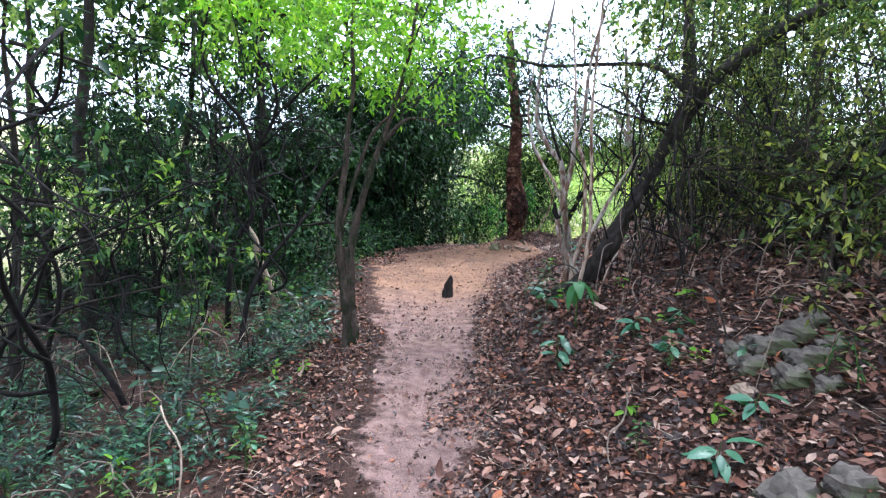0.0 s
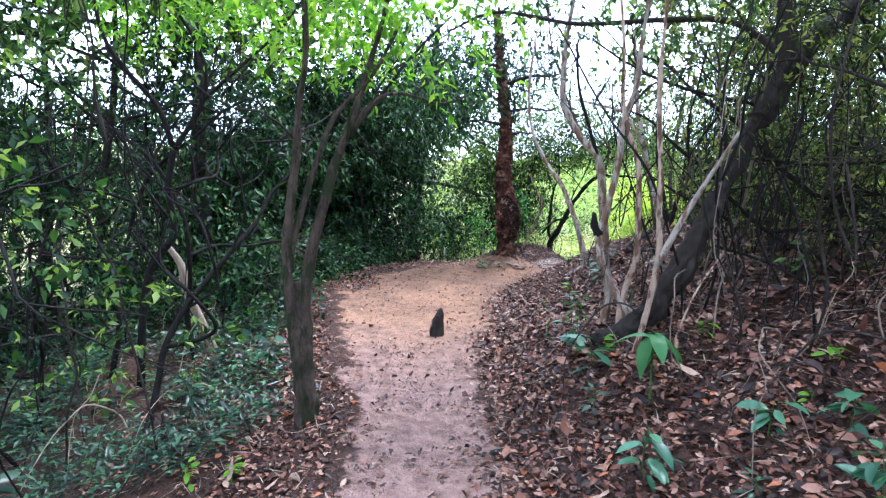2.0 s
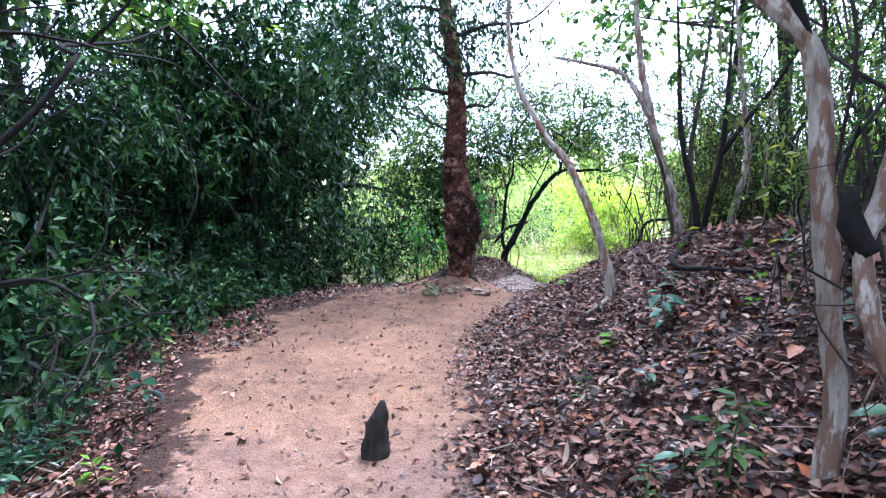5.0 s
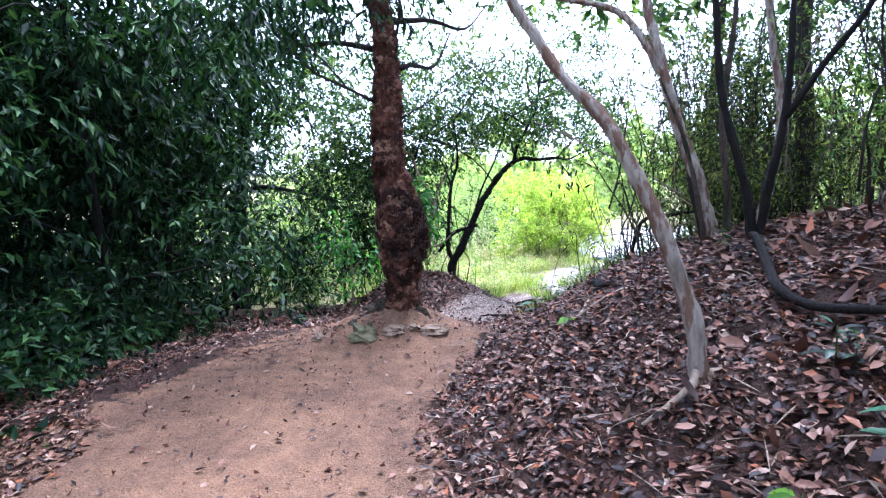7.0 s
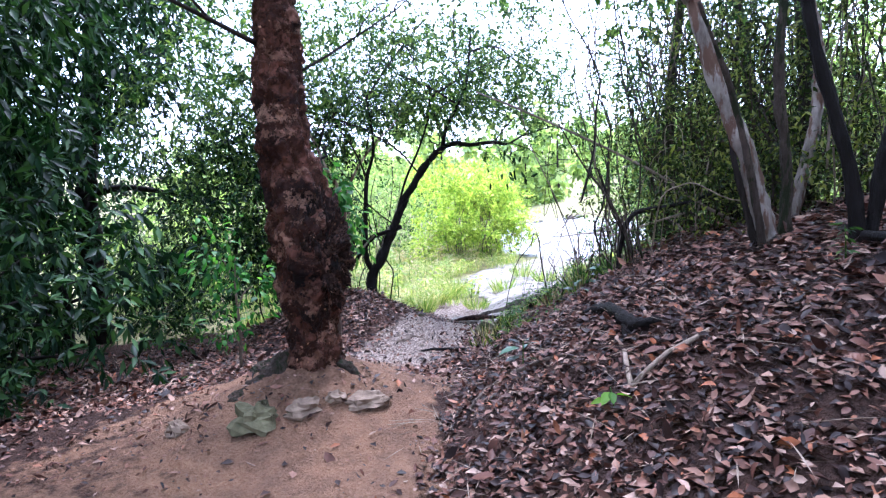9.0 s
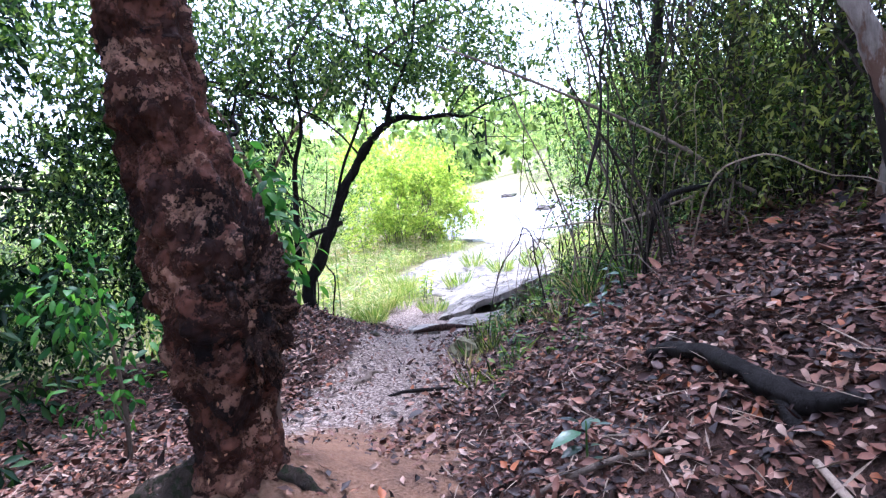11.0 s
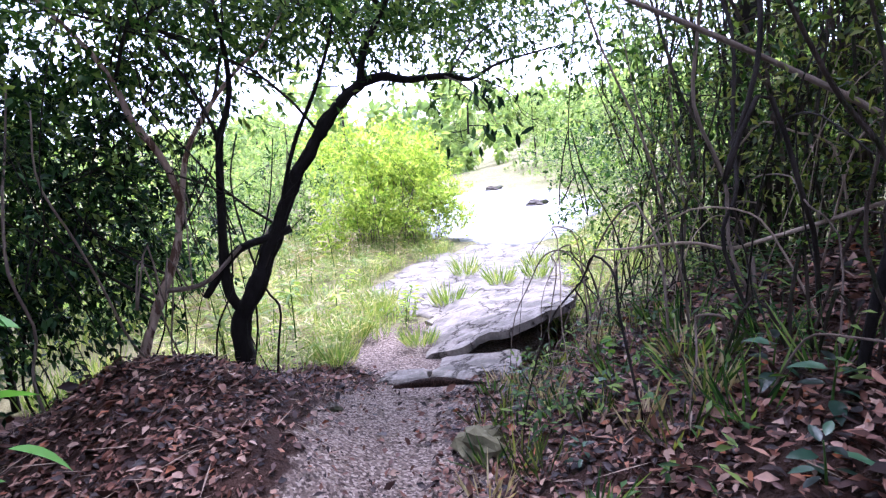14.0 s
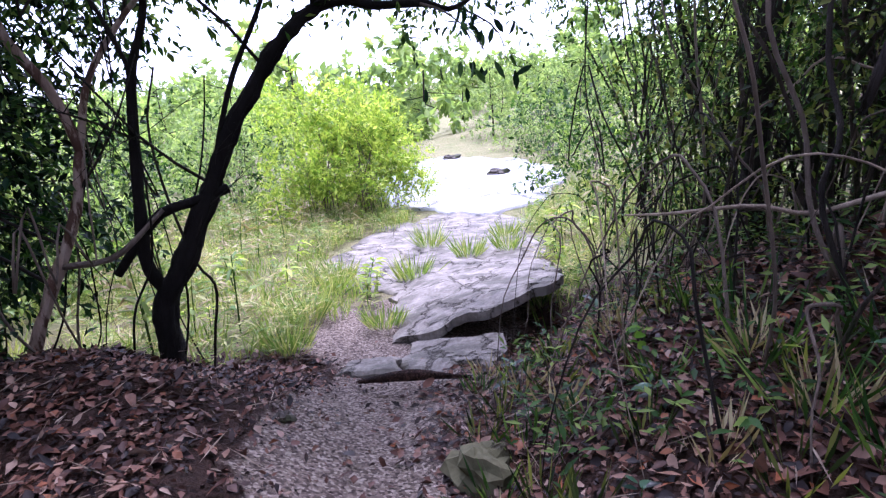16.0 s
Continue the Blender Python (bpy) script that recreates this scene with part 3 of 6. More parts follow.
fork = tree("grey-brown three-stemmed tree with mossy ridged bark beside the trail", (-0.98, 5.79), [
    ("trunk", [(-0.95, 5.8, -0.25), (-0.96, 5.8, 0.15), (-0.985, 5.79, 0.45), (-1.0, 5.79, 0.72), (-1.02, 5.79, 1.0)], [0.13, 0.105, 0.098, 0.07, 0.03], 16, 0.16, None),
    ("stem", [(-1.01, 5.79, 0.45), (-1.04, 5.78, 0.62), (-1.07, 5.77, 0.92), (-1.09, 5.77, 1.28), (-1.05, 5.77, 1.64), (-1.02, 5.78, 1.95), (-1.01, 5.79, 2.23), (-0.96, 5.8, 2.6), (-0.98, 5.85, 3.3), (-0.9, 5.9, 4.2)], [0.062, 0.055, 0.05, 0.042, 0.032, 0.028, 0.02], 12, 0.16, None),
    ("stem", [(-1.06, 5.79, 1.1), (-1.05, 5.78, 1.27), (-0.97, 5.8, 1.59), (-0.88, 5.82, 1.89), (-0.79, 5.85, 2.14), (-0.69, 5.88, 2.29), (-0.5, 5.9, 2.5), (-0.3, 5.95, 2.9)], [0.034, 0.032, 0.028, 0.022, 0.016], 10, 0.14, None),
    ("stem", [(-0.96, 5.8, 0.42), (-0.95, 5.8, 0.6), (-0.96, 5.8, 0.91), (-0.92, 5.81, 1.22), (-0.85, 5.83, 1.52), (-0.77, 5.85, 1.82), (-0.67, 5.88, 2.1), (-0.61, 5.9, 2.28), (-0.55, 5.92, 2.48), (-0.4, 6.0, 3.1), (-0.3, 6.1, 4.0)], [0.06, 0.056, 0.052, 0.048, 0.042, 0.038, 0.03, 0.02], 12, 0.16, None),
    ("branch", [(-0.68, 5.88, 2.06), (-0.53, 5.92, 2.26), (-0.4, 5.96, 2.37), (-0.22, 6.01, 2.38), (0.0, 6.07, 2.33), (0.2, 6.1, 2.4)], [0.034, 0.026, 0.016, 0.012, 0.008], 8, 0.14, None),
    ("branch", [(-0.72, 5.87, 1.98), (-0.6, 5.93, 2.15), (-0.42, 6.1, 2.42), (-0.2, 6.3, 2.75), (0.1, 6.5, 3.1)], [0.02, 0.016, 0.012, 0.008], 8, 0.1, M_BARK_SHADED),
], M_BARK_GREY)

blackt = tree("sinuous small tree with crooked branches, bark blackened for shade", (-2.8, 7.4), [
    ("trunk", [(-2.85, 7.4, -0.35), (-2.82, 7.4, 0.29), (-2.74, 7.44, 0.85), (-2.55, 7.52, 1.17), (-2.58, 7.51, 1.65), (-2.53, 7.53, 2.01)], [0.05, 0.042, 0.042, 0.04, 0.038, 0.036], 8, 0.14, None),
    ("branch", [(-2.53, 7.53, 2.0), (-2.65, 7.48, 2.39), (-2.89, 7.37, 2.72), (-3.03, 7.31, 2.95), (-3.1, 7.28, 3.3), (-3.0, 7.3, 3.8)], [0.034, 0.028, 0.022, 0.014], 8, 0.12, None),
    ("branch", [(-2.53, 7.53, 2.0), (-2.31, 7.63, 2.42), (-2.25, 7.65, 2.77), (-2.35, 7.61, 3.1), (-2.49, 7.55, 3.4), (-2.4, 7.6, 3.9)], [0.034, 0.026, 0.02, 0.012], 8, 0.12, None),
    ("branch", [(-2.3, 7.63, 2.48), (-1.86, 7.83, 2.97), (-1.6, 7.94, 3.27), (-1.3, 8.0, 3.7)], [0.022, 0.018, 0.012], 8, 0.12, None),
], M_BARK_SHADED)

lean = tree("thick dark leaning tree wrapped in vines on the bank", (1.72, 6.3), [
    ("trunk", [(1.3, 6.0, 0.5), (1.42, 5.86, 0.62), (1.54, 5.74, 0.78), (1.66, 5.66, 1.0), (1.78, 5.62, 1.26), (1.98, 5.68, 1.64), (2.2, 5.8, 2.0), (2.34, 5.75, 2.3), (2.45, 5.72, 2.72), (2.42, 5.75, 3.3), (2.3, 5.9, 4.8)], [0.135, 0.125, 0.115, 0.105, 0.1, 0.095, 0.09, 0.085, 0.08, 0.07, 0.05], 14, 0.42, None),
    ("branch", [(2.32, 5.76, 2.25), (2.72, 5.9, 2.8), (3.13, 5.89, 3.18), (3.5, 5.79, 3.45), (4.2, 5.6, 3.75)], [0.11, 0.105, 0.095, 0.07], 12, 0.2, None),
    ("branch", [(2.44, 5.73, 2.7), (2.2, 6.0, 3.0), (1.7, 6.2, 3.05), (1.1, 6.4, 3.05), (0.5, 6.7, 3.2), (0.1, 7.0, 3.1)], [0.035, 0.028, 0.024, 0.018, 0.012], 8, 0.14, None),
], M_BARK_DARK)

white = tree("pale grey lichened tree with two bent stems on the bank", (1.43, 6.2), [
    ("stem", [(1.44, 6.28, 0.35), (1.43, 6.28, 0.65), (1.45, 6.28, 0.87), (1.41, 6.3, 1.19), (1.38, 6.31, 1.52), (1.35, 6.32, 1.83), (1.31, 6.34, 2.0), (1.19, 6.41, 2.15), (1.08, 6.47, 2.35), (1.04, 6.49, 2.57), (1.06, 6.5, 3.0), (1.2, 6.5, 3.9)], [0.055, 0.046, 0.048, 0.046, 0.042, 0.036, 0.03, 0.018], 12, 0.16, None),
    ("stem", [(1.56, 5.88, 0.35), (1.5, 5.91, 0.72), (1.37, 5.98, 0.97), (1.29, 6.03, 1.17), (1.26, 6.05, 1.38), (1.3, 6.03, 1.5), (1.34, 6.0, 1.76), (1.37, 5.98, 1.99), (1.38, 5.98, 2.23), (1.45, 5.93, 2.5), (1.5, 5.9, 3.1), (1.7, 5.9, 3.9)], [0.055, 0.048, 0.042, 0.04, 0.036, 0.032, 0.026, 0.016], 12, 0.18, None),
    ("snag", [(1.27, 6.04, 1.36), (1.23, 6.06, 1.44), (1.22, 6.06, 1.54)], [0.045, 0.045, 0.025], 10, 0.25, M_BARK_SHADED),
    ("branch", [(1.33, 6.33, 1.95), (1.25, 6.36, 2.2), (1.15, 6.4, 2.55), (1.12, 6.4, 2.9)], [0.022, 0.018, 0.01], 8, 0.14, M_BARK_SHADED),
], M_BARK_PALE)

tree("slim pinkish-grey sapling on the bank", (1.46, 5.95), [
    ("stem", [(1.42, 5.95, 0.45), (1.44, 5.94, 0.89), (1.51, 5.89, 1.19), (1.51, 5.89, 1.53), (1.49, 5.91, 1.92), (1.41, 5.95, 2.18), (1.37, 5.98, 2.43), (1.36, 5.99, 2.8), (1.3, 6.1, 3.6)], [0.034, 0.03, 0.026, 0.024, 0.018, 0.01], 8, 0.14, None),
], M_BARK_MOTTLED)
tree("slim mottled tan sapling with a side branch", (1.34, 5.43), [
    ("stem", [(1.31, 5.44, 0.15), (1.34, 5.43, 0.42), (1.37, 5.41, 0.68), (1.42, 5.38, 0.99), (1.45, 5.36, 1.28), (1.44, 5.36, 1.51), (1.43, 5.37, 1.85), (1.41, 5.39, 2.19), (1.4, 5.39, 2.6), (1.45, 5.4, 3.6)], [0.04, 0.033, 0.03, 0.026, 0.024, 0.02, 0.012], 10, 0.14, None),
    ("branch", [(1.44, 5.36, 1.22), (1.51, 5.32, 1.4), (1.56, 5.28, 1.54), (1.66, 5.23, 1.76), (1.85, 5.2, 2.1)], [0.028, 0.025, 0.02, 0.012], 8, 0.14, M_BARK_PALE),
], M_BARK_MOTTLED)

tree("pale grey tree slanting over the trail from the leafy bank", (2.07, 9.05), [
    ("trunk", [(2.1, 9.03, 0.45), (2.08, 9.04, 0.73), (2.07, 9.05, 0.9), (2.02, 9.1, 1.14), (1.96, 9.15, 1.36), (1.88, 9.22, 1.58), (1.79, 9.29, 1.8), (1.66, 9.41, 2.0), (1.57, 9.49, 2.19), (1.46, 9.58, 2.45), (1.4, 9.7, 3.0), (1.5, 9.8, 3.9)], [0.062, 0.052, 0.05, 0.046, 0.042, 0.038, 0.032, 0.028, 0.018], 14, 0.17, None),
    ("root", [(2.08, 9.05, 0.72), (1.95, 8.95, 0.68), (1.75, 8.98, 0.55)], [0.03, 0.02, 0.01], 8, 0.2, M_DRYWOOD),
    ("root", [(2.1, 9.03, 0.7), (2.25, 8.95, 0.72), (2.4, 8.85, 0.7)], [0.03, 0.02, 0.01], 8, 0.2, M_DRYWOOD),
], M_BARK_PALE)

tree("tall pale-barked tree with a forked crown on the bank", (3.97, 11.06), [
    ("trunk", [(4.0, 11.0, 0.6), (3.97, 11.05, 1.11), (3.9, 11.1, 1.52), (3.79, 11.21, 2.0), (3.69, 11.3, 2.5), (3.6, 11.4, 3.1), (3.5, 11.5, 4.4)], [0.11, 0.085, 0.07, 0.062, 0.055, 0.04], 14, 0.2, None),
    ("branch", [(3.68, 11.3, 2.48), (3.54, 11.42, 2.83), (3.39, 11.54, 3.05), (3.1, 11.75, 3.18), (2.7, 12.0, 3.3)], [0.05, 0.045, 0.035, 0.02], 10, 0.15, None),
    ("dead_stem", [(3.95, 11.05, 0.9), (3.86, 11.13, 1.4), (3.81, 11.19, 1.9)], [0.035, 0.028, 0.012], 10, 0.3, M_BARK_DARK),
    ("stem", [(4.04, 11.02, 0.7), (4.1, 11.0, 1.4), (4.06, 11.02, 2.1), (4.16, 11.0, 2.9), (4.3, 11.0, 3.9)], [0.055, 0.045, 0.04, 0.03, 0.015], 12, 0.2, M_BARK_GREY),
    ("stem", [(3.9, 10.98, 0.7), (3.82, 11.0, 1.3), (3.7, 11.05, 1.9), (3.5, 11.1, 2.4)], [0.04, 0.03, 0.024, 0.012], 10, 0.2, M_BARK_GREY),
], M_BARK_PALE)
tree("slender white-barked tree at the top of the bank", (4.99, 11.5), [
    ("trunk", [(4.95, 11.55, 0.8), (4.99, 11.51, 1.19), (5.07, 11.42, 1.75), (5.09, 11.39, 2.26), (5.05, 11.45, 2.8), (4.9, 11.5, 4.2)], [0.075, 0.062, 0.056, 0.05, 0.045, 0.03], 12, 0.16, None),
], M_BARK_PALE)
tree("dark several-stemmed small tree among fallen leaves", (3.82, 10.45), [
    ("stem", [(3.84, 10.43, 0.6), (3.82, 10.45, 1.0), (3.78, 10.49, 1.46), (3.7, 10.57, 1.92), (3.65, 10.62, 2.34), (3.63, 10.64, 2.87), (3.6, 10.7, 3.8)], [0.055, 0.05, 0.044, 0.038, 0.03, 0.015], 10, 0.16, None),
    ("stem", [(3.82, 10.44, 0.95), (3.87, 10.4, 1.4), (3.94, 10.33, 1.89), (3.97, 10.3, 2.32), (3.98, 10.29, 2.78), (4.0, 10.3, 3.6)], [0.048, 0.044, 0.038, 0.03, 0.014], 10, 0.16, None),
    ("branch", [(3.95, 10.31, 1.98), (4.12, 10.15, 2.34), (4.29, 9.98, 2.67), (4.5, 9.8, 3.2)], [0.03, 0.026, 0.014], 8, 0.14, None),
    ("root", [(3.75, 10.4, 1.15), (3.47, 10.09, 1.16), (3.0, 9.55, 1.05), (2.75, 9.25, 0.99), (2.68, 9.0, 0.95), (2.72, 8.7, 0.98), (2.8, 8.35, 1.0)], [0.03, 0.032, 0.03, 0.026, 0.015], 8, 0.16, None),
], M_BARK_SHADED)

# the red flaking tree
red = thing("tree", (1.83, 13.17, gz(1.83, 13.17)), "massive tree with flaking red-brown bark and a dark burl", "tree")
red_trunk = part("trunk", tube([(1.84, 13.16, -0.1), (1.84, 13.16, 0.25), (1.84, 13.14, 0.55), (1.84, 13.12, 0.78), (1.84, 13.12, 1.05), (1.81, 13.14, 1.3), (1.77, 13.18, 1.65), (1.73, 13.19, 1.94), (1.74, 13.19, 2.28), (1.76, 13.18, 2.67), (1.76, 13.18, 3.01), (1.7, 13.2, 3.5), (1.6, 13.21, 4.2), (1.5, 13.3, 5.4)],
                   [0.23, 0.19, 0.2, 0.25, 0.262, 0.235, 0.185, 0.18, 0.158, 0.138, 0.128, 0.12, 0.11, 0.08], 132, 420, 0.11, 2.0, 7.0, 0.03), M_BARK_RED, red)


def lump(at, radii, seed, detail=0.25, rings=14, sides=20, freq=2.5):
    """A rounded, uneven mass."""
    vs, fs = [], []
    for i in range(rings + 1):
        th = math.pi * i / rings
        for k in range(sides):
            ph = 2 * math.pi * k / sides
            d = Vector((math.sin(th) * math.cos(ph), math.sin(th) * math.sin(ph), math.cos(th)))
            g = 1 + detail * (noise.noise(d * freq + Vector((seed, 0, 0))) + 0.5 * noise.noise(d * freq * 2.7 + Vector((0, seed, 0))))
            if rings > 60:
                g += detail * (0.32 * noise.noise(d * freq * 5.3 + Vector((0, 0, seed))) + 0.2 * noise.noise(d * freq * 11.0))
            vs.append((at[0] + d.x * radii[0] * g, at[1] + d.y * radii[1] * g, at[2] + d.z * radii[2] * g))
    for i in range(rings):
        for k in range(sides):
            fs.append((i * sides + k, (i + 1) * sides + k, (i + 1) * sides + (k + 1) % sides, i * sides + (k + 1) % sides))
    return np.array(vs), np.array(fs)


burl = part("burl", lump((1.9, 13.03, 1.02), (0.18, 0.19, 0.36), 4.0, 0.45, 110, 110, 4.2), M_BURL, red, "dark knobbly burl")
RED_AT, RED_SIZE = Vector((1.62, 12.45, 0.52)), 0.85


def red_local(x, y, z):
    """A place in the world, in the measure in which the red tree is built."""
    return tuple(red.location + (Vector((x, y, z)) - RED_AT) / RED_SIZE)


for pts, rad, lab in (
    ([(1.58, 12.42, 0.5), (1.42, 12.46, 0.44), (1.25, 12.42, 0.35), (1.08, 12.3, 0.25), (0.98, 12.12, 0.19), (0.9, 11.98, 0.13)], [0.09, 0.095, 0.09, 0.085, 0.07, 0.03], "dark mossy surface root"),
    ([(1.5, 12.5, 0.5), (1.3, 12.56, 0.42), (1.12, 12.5, 0.34)], [0.06, 0.06, 0.03], "dark mossy surface root"),
    ([(1.74, 12.34, 0.46), (1.84, 12.24, 0.36), (1.93, 12.18, 0.27)], [0.04, 0.025, 0.01], "dark thin root"),
):
    part("root", tube([red_local(*p) for p in pts], [q / RED_SIZE for q in rad], 16, 44, 0.45, pts[0][0] * 9, 9.0, 0.012), M_BARK_GREY, red, lab)
part("broken_branch", tube([red_local(*p) for p in ((1.7, 12.46, 1.62), (1.77, 12.5, 1.65), (1.79, 12.56, 1.72), (1.83, 12.57, 1.74), (1.83, 12.6, 1.8), (1.87, 12.62, 1.81))], [0.022, 0.018, 0.014, 0.012, 0.008, 0.003], 10, 30, 0.4, 3.0, 14.0, 0.004), M_BARK_SHADED, red, "short broken black branch")
trunk_v = np.array([v.co for v in red_trunk.data.vertices]) + np.array(red.location)
trunk_n = np.array([v.normal for v in red_trunk.data.vertices])
burl_v = np.array([v.co for v in burl.data.vertices]) + np.array(red.location)
burl_n = np.array([v.normal for v in burl.data.vertices])
pick = rng.choice(len(trunk_v), 900, replace=False)
few = rng.choice(len(burl_v), 700, replace=False)
fp, fn = np.vstack([trunk_v[pick], burl_v[few]]), np.vstack([trunk_n[pick], burl_n[few]])
low_ = fp[:, 2] < 3.4
fp, fn = fp[low_], fn[low_]
fd = unit(np.cross(fn, np.cross(rng.normal(0, 1, fn.shape) + np.array([0, 0, 0.6]), fn)) + fn * rng.uniform(0.02, 0.25, (len(fn), 1)))
fl = rng.uniform(0.008, 0.03, len(fp))
tagged(part("flaking_bark", leaves(fp - fd * fl[:, None] * 0.4 + fn * 0.004, fd, fn + rng.normal(0, 0.25, fn.shape), fl, fl * rng.uniform(0.35, 0.8, len(fp)), -0.1), M_FLAKE, red, "peeling dark and tan bark flakes"), kind="stuff")
for z, a, ln in ((3.0, 2.6, 1.5), (3.3, 0.3, 1.8), (3.9, -0.6, 1.6), (4.2, 2.9, 1.4), (2.75, 0.1, 0.9), (4.8, 1.4, 1.3)):
    c = (1.74, 13.19, z)
    p = [c] + [(c[0] + math.cos(a + s * 0.2) * ln * s, c[1] + math.sin(a + s * 0.2) * ln * s, z + 0.5 * s * s + 0.1 * math.sin(s * 7)) for s in (0.35, 0.7, 1.0)]
    part("branch", tube(p, [0.04, 0.028, 0.018, 0.008], 8, None, 0.12, z), M_BARK_DARK, red)

arch = tree("dark crooked tree arching over the way out of the wood", (3.4, 16.2), [
    ("trunk", [(3.38, 16.2, -0.2), (3.4, 16.2, 0.11), (3.42, 16.2, 0.4), (3.55, 16.16, 0.64), (3.71, 16.11, 0.98), (3.88, 16.06, 1.35), (4.08, 15.99, 1.68), (4.27, 15.93, 1.92), (4.44, 15.88, 2.06)], [0.115, 0.097, 0.09, 0.083, 0.077, 0.07, 0.066, 0.06], 12, 0.2, None),
    ("branch", [(4.42, 15.89, 2.05), (4.6, 15.83, 2.09), (4.77, 15.78, 2.06), (5.09, 15.68, 2.08), (5.28, 15.62, 2.05), (5.54, 15.54, 2.17), (6.1, 15.4, 2.3)], [0.046, 0.042, 0.032, 0.024, 0.014, 0.008], 8, 0.16, None),
    ("branch", [(4.42, 15.89, 2.05), (4.48, 15.87, 2.3), (4.64, 15.82, 2.59), (4.78, 15.78, 2.9), (4.9, 15.8, 3.6)], [0.036, 0.03, 0.024, 0.012], 8, 0.14, None),
    ("stem", [(3.43, 16.19, 0.45), (3.35, 16.22, 0.68), (3.38, 16.21, 1.19), (3.43, 16.19, 1.69), (3.54, 16.16, 2.08), (3.5, 16.2, 2.8)], [0.05, 0.042, 0.034, 0.026, 0.014], 8, 0.16, None),
    ("dead_branch", [(3.2, 16.25, 0.6), (3.33, 16.23, 0.77), (3.46, 16.18, 0.92), (3.66, 16.1, 0.98), (3.82, 16.07, 1.03)], [0.03, 0.036, 0.034, 0.034], 8, 0.2, None),
    ("branch", [(3.72, 16.1, 1.0), (3.9, 16.05, 1.6), (4.1, 15.95, 2.05), (4.25, 15.9, 2.5), (4.3, 15.9, 3.0)], [0.022, 0.018, 0.014, 0.008], 8, 0.12, None),
], M_BARK_SHADED)
vinet = tree("twisted tan-barked tree with crooked limbs and hanging vines", (2.78, 16.3), [
    ("trunk", [(2.7, 16.33, 0.0), (2.75, 16.31, 0.25), (2.89, 16.29, 0.59), (3.06, 16.27, 0.98), (3.14, 16.26, 1.34)], [0.065, 0.05, 0.042, 0.038, 0.034], 10, 0.18, None),
    ("branch", [(3.14, 16.26, 1.3), (3.06, 16.27, 1.6), (2.92, 16.29, 1.85), (2.85, 16.3, 2.08), (2.71, 16.31, 2.34), (2.4, 16.3, 2.7)], [0.032, 0.028, 0.024, 0.012], 8, 0.18, None),
    ("branch", [(3.14, 16.26, 1.32), (3.23, 16.25, 1.66), (3.44, 16.22, 1.98), (3.64, 16.19, 2.2), (3.85, 16.16, 2.39), (4.1, 16.1, 2.8)], [0.026, 0.02, 0.014, 0.008], 8, 0.14, None),
    ("branch", [(2.95, 16.28, 0.7), (3.2, 16.2, 0.72), (3.45, 16.1, 0.95)], [0.024, 0.02, 0.014], 8, 0.18, M_TWIG),
], M_BARK_MOTTLED)
backt = tree("straight dark trunk standing at the back of the clearing", (0.02, 19.5), [
    ("trunk", [(0.0, 19.5, -1.3), (0.02, 19.5, -0.7), (0.02, 19.5, 0.45), (0.07, 19.5, 1.75), (0.28, 19.51, 3.22), (0.41, 19.52, 4.39), (0.6, 19.53, 6.5)], [0.36, 0.27, 0.22, 0.2, 0.19, 0.17, 0.1], 14, 0.14, None),
    ("branch", [(0.12, 19.51, 1.75), (0.6, 19.5, 1.82), (1.24, 19.56, 1.7), (2.14, 19.6, 1.45)], [0.07, 0.06, 0.045, 0.02], 8, 0.16, None),
    ("stem", [(-0.5, 19.2, -0.9), (-0.7, 19.2, 0.3), (-1.1, 19.2, 1.5)], [0.12, 0.1, 0.08], 10, 0.14, None),
], M_BARK_SHADED)


# ---------- foliage ----------
def crown(owner, rngs, blobs, n, per, length, width, droop, mat, reach=0.4, name="crown", spread=0.9, shell=0.4):
    c, o = blob_points(rngs, n, blobs, shell)
    return part(name, sprays(rngs, c, o, per, length, width, droop, reach, spread), mat, owner)


def twigs(owner, seed, starts, mat, depth=3, name="branchwork"):
    """Thin forking twigs from the given points: (x, y, z, way x, y, z, length, radius)."""
    r = random.Random(seed)
    made = []

    def grow(p, w, ln, rad, left):
        q, pts = np.array(p, float), [tuple(p)]
        w = np.array(w, float)
        for _ in range(3):
            w = unit(w + np.array([r.gauss(0, 0.28), r.gauss(0, 0.28), r.gauss(0.02, 0.22)]))
            q = q + w * ln / 3
            pts.append(tuple(q))
        made.append(tube(pts, [rad, rad * 0.7, rad * 0.4], 4, 6))
        if left:
            for _ in range(r.choice((2, 3, 3))):
                i = r.choice((1, 2, 3))
                grow(pts[i], unit(w + np.array([r.gauss(0, 0.7), r.gauss(0, 0.7), r.gauss(0.05, 0.5)])), ln * r.uniform(0.5, 0.75), rad * 0.55, left - 1)
    for x, y, z, a, b, c, ln, rad in starts:
        grow((x, y, z), (a, b, c), ln, rad, depth)
    return tagged(part(name, join(made), mat, owner), kind="stuff")


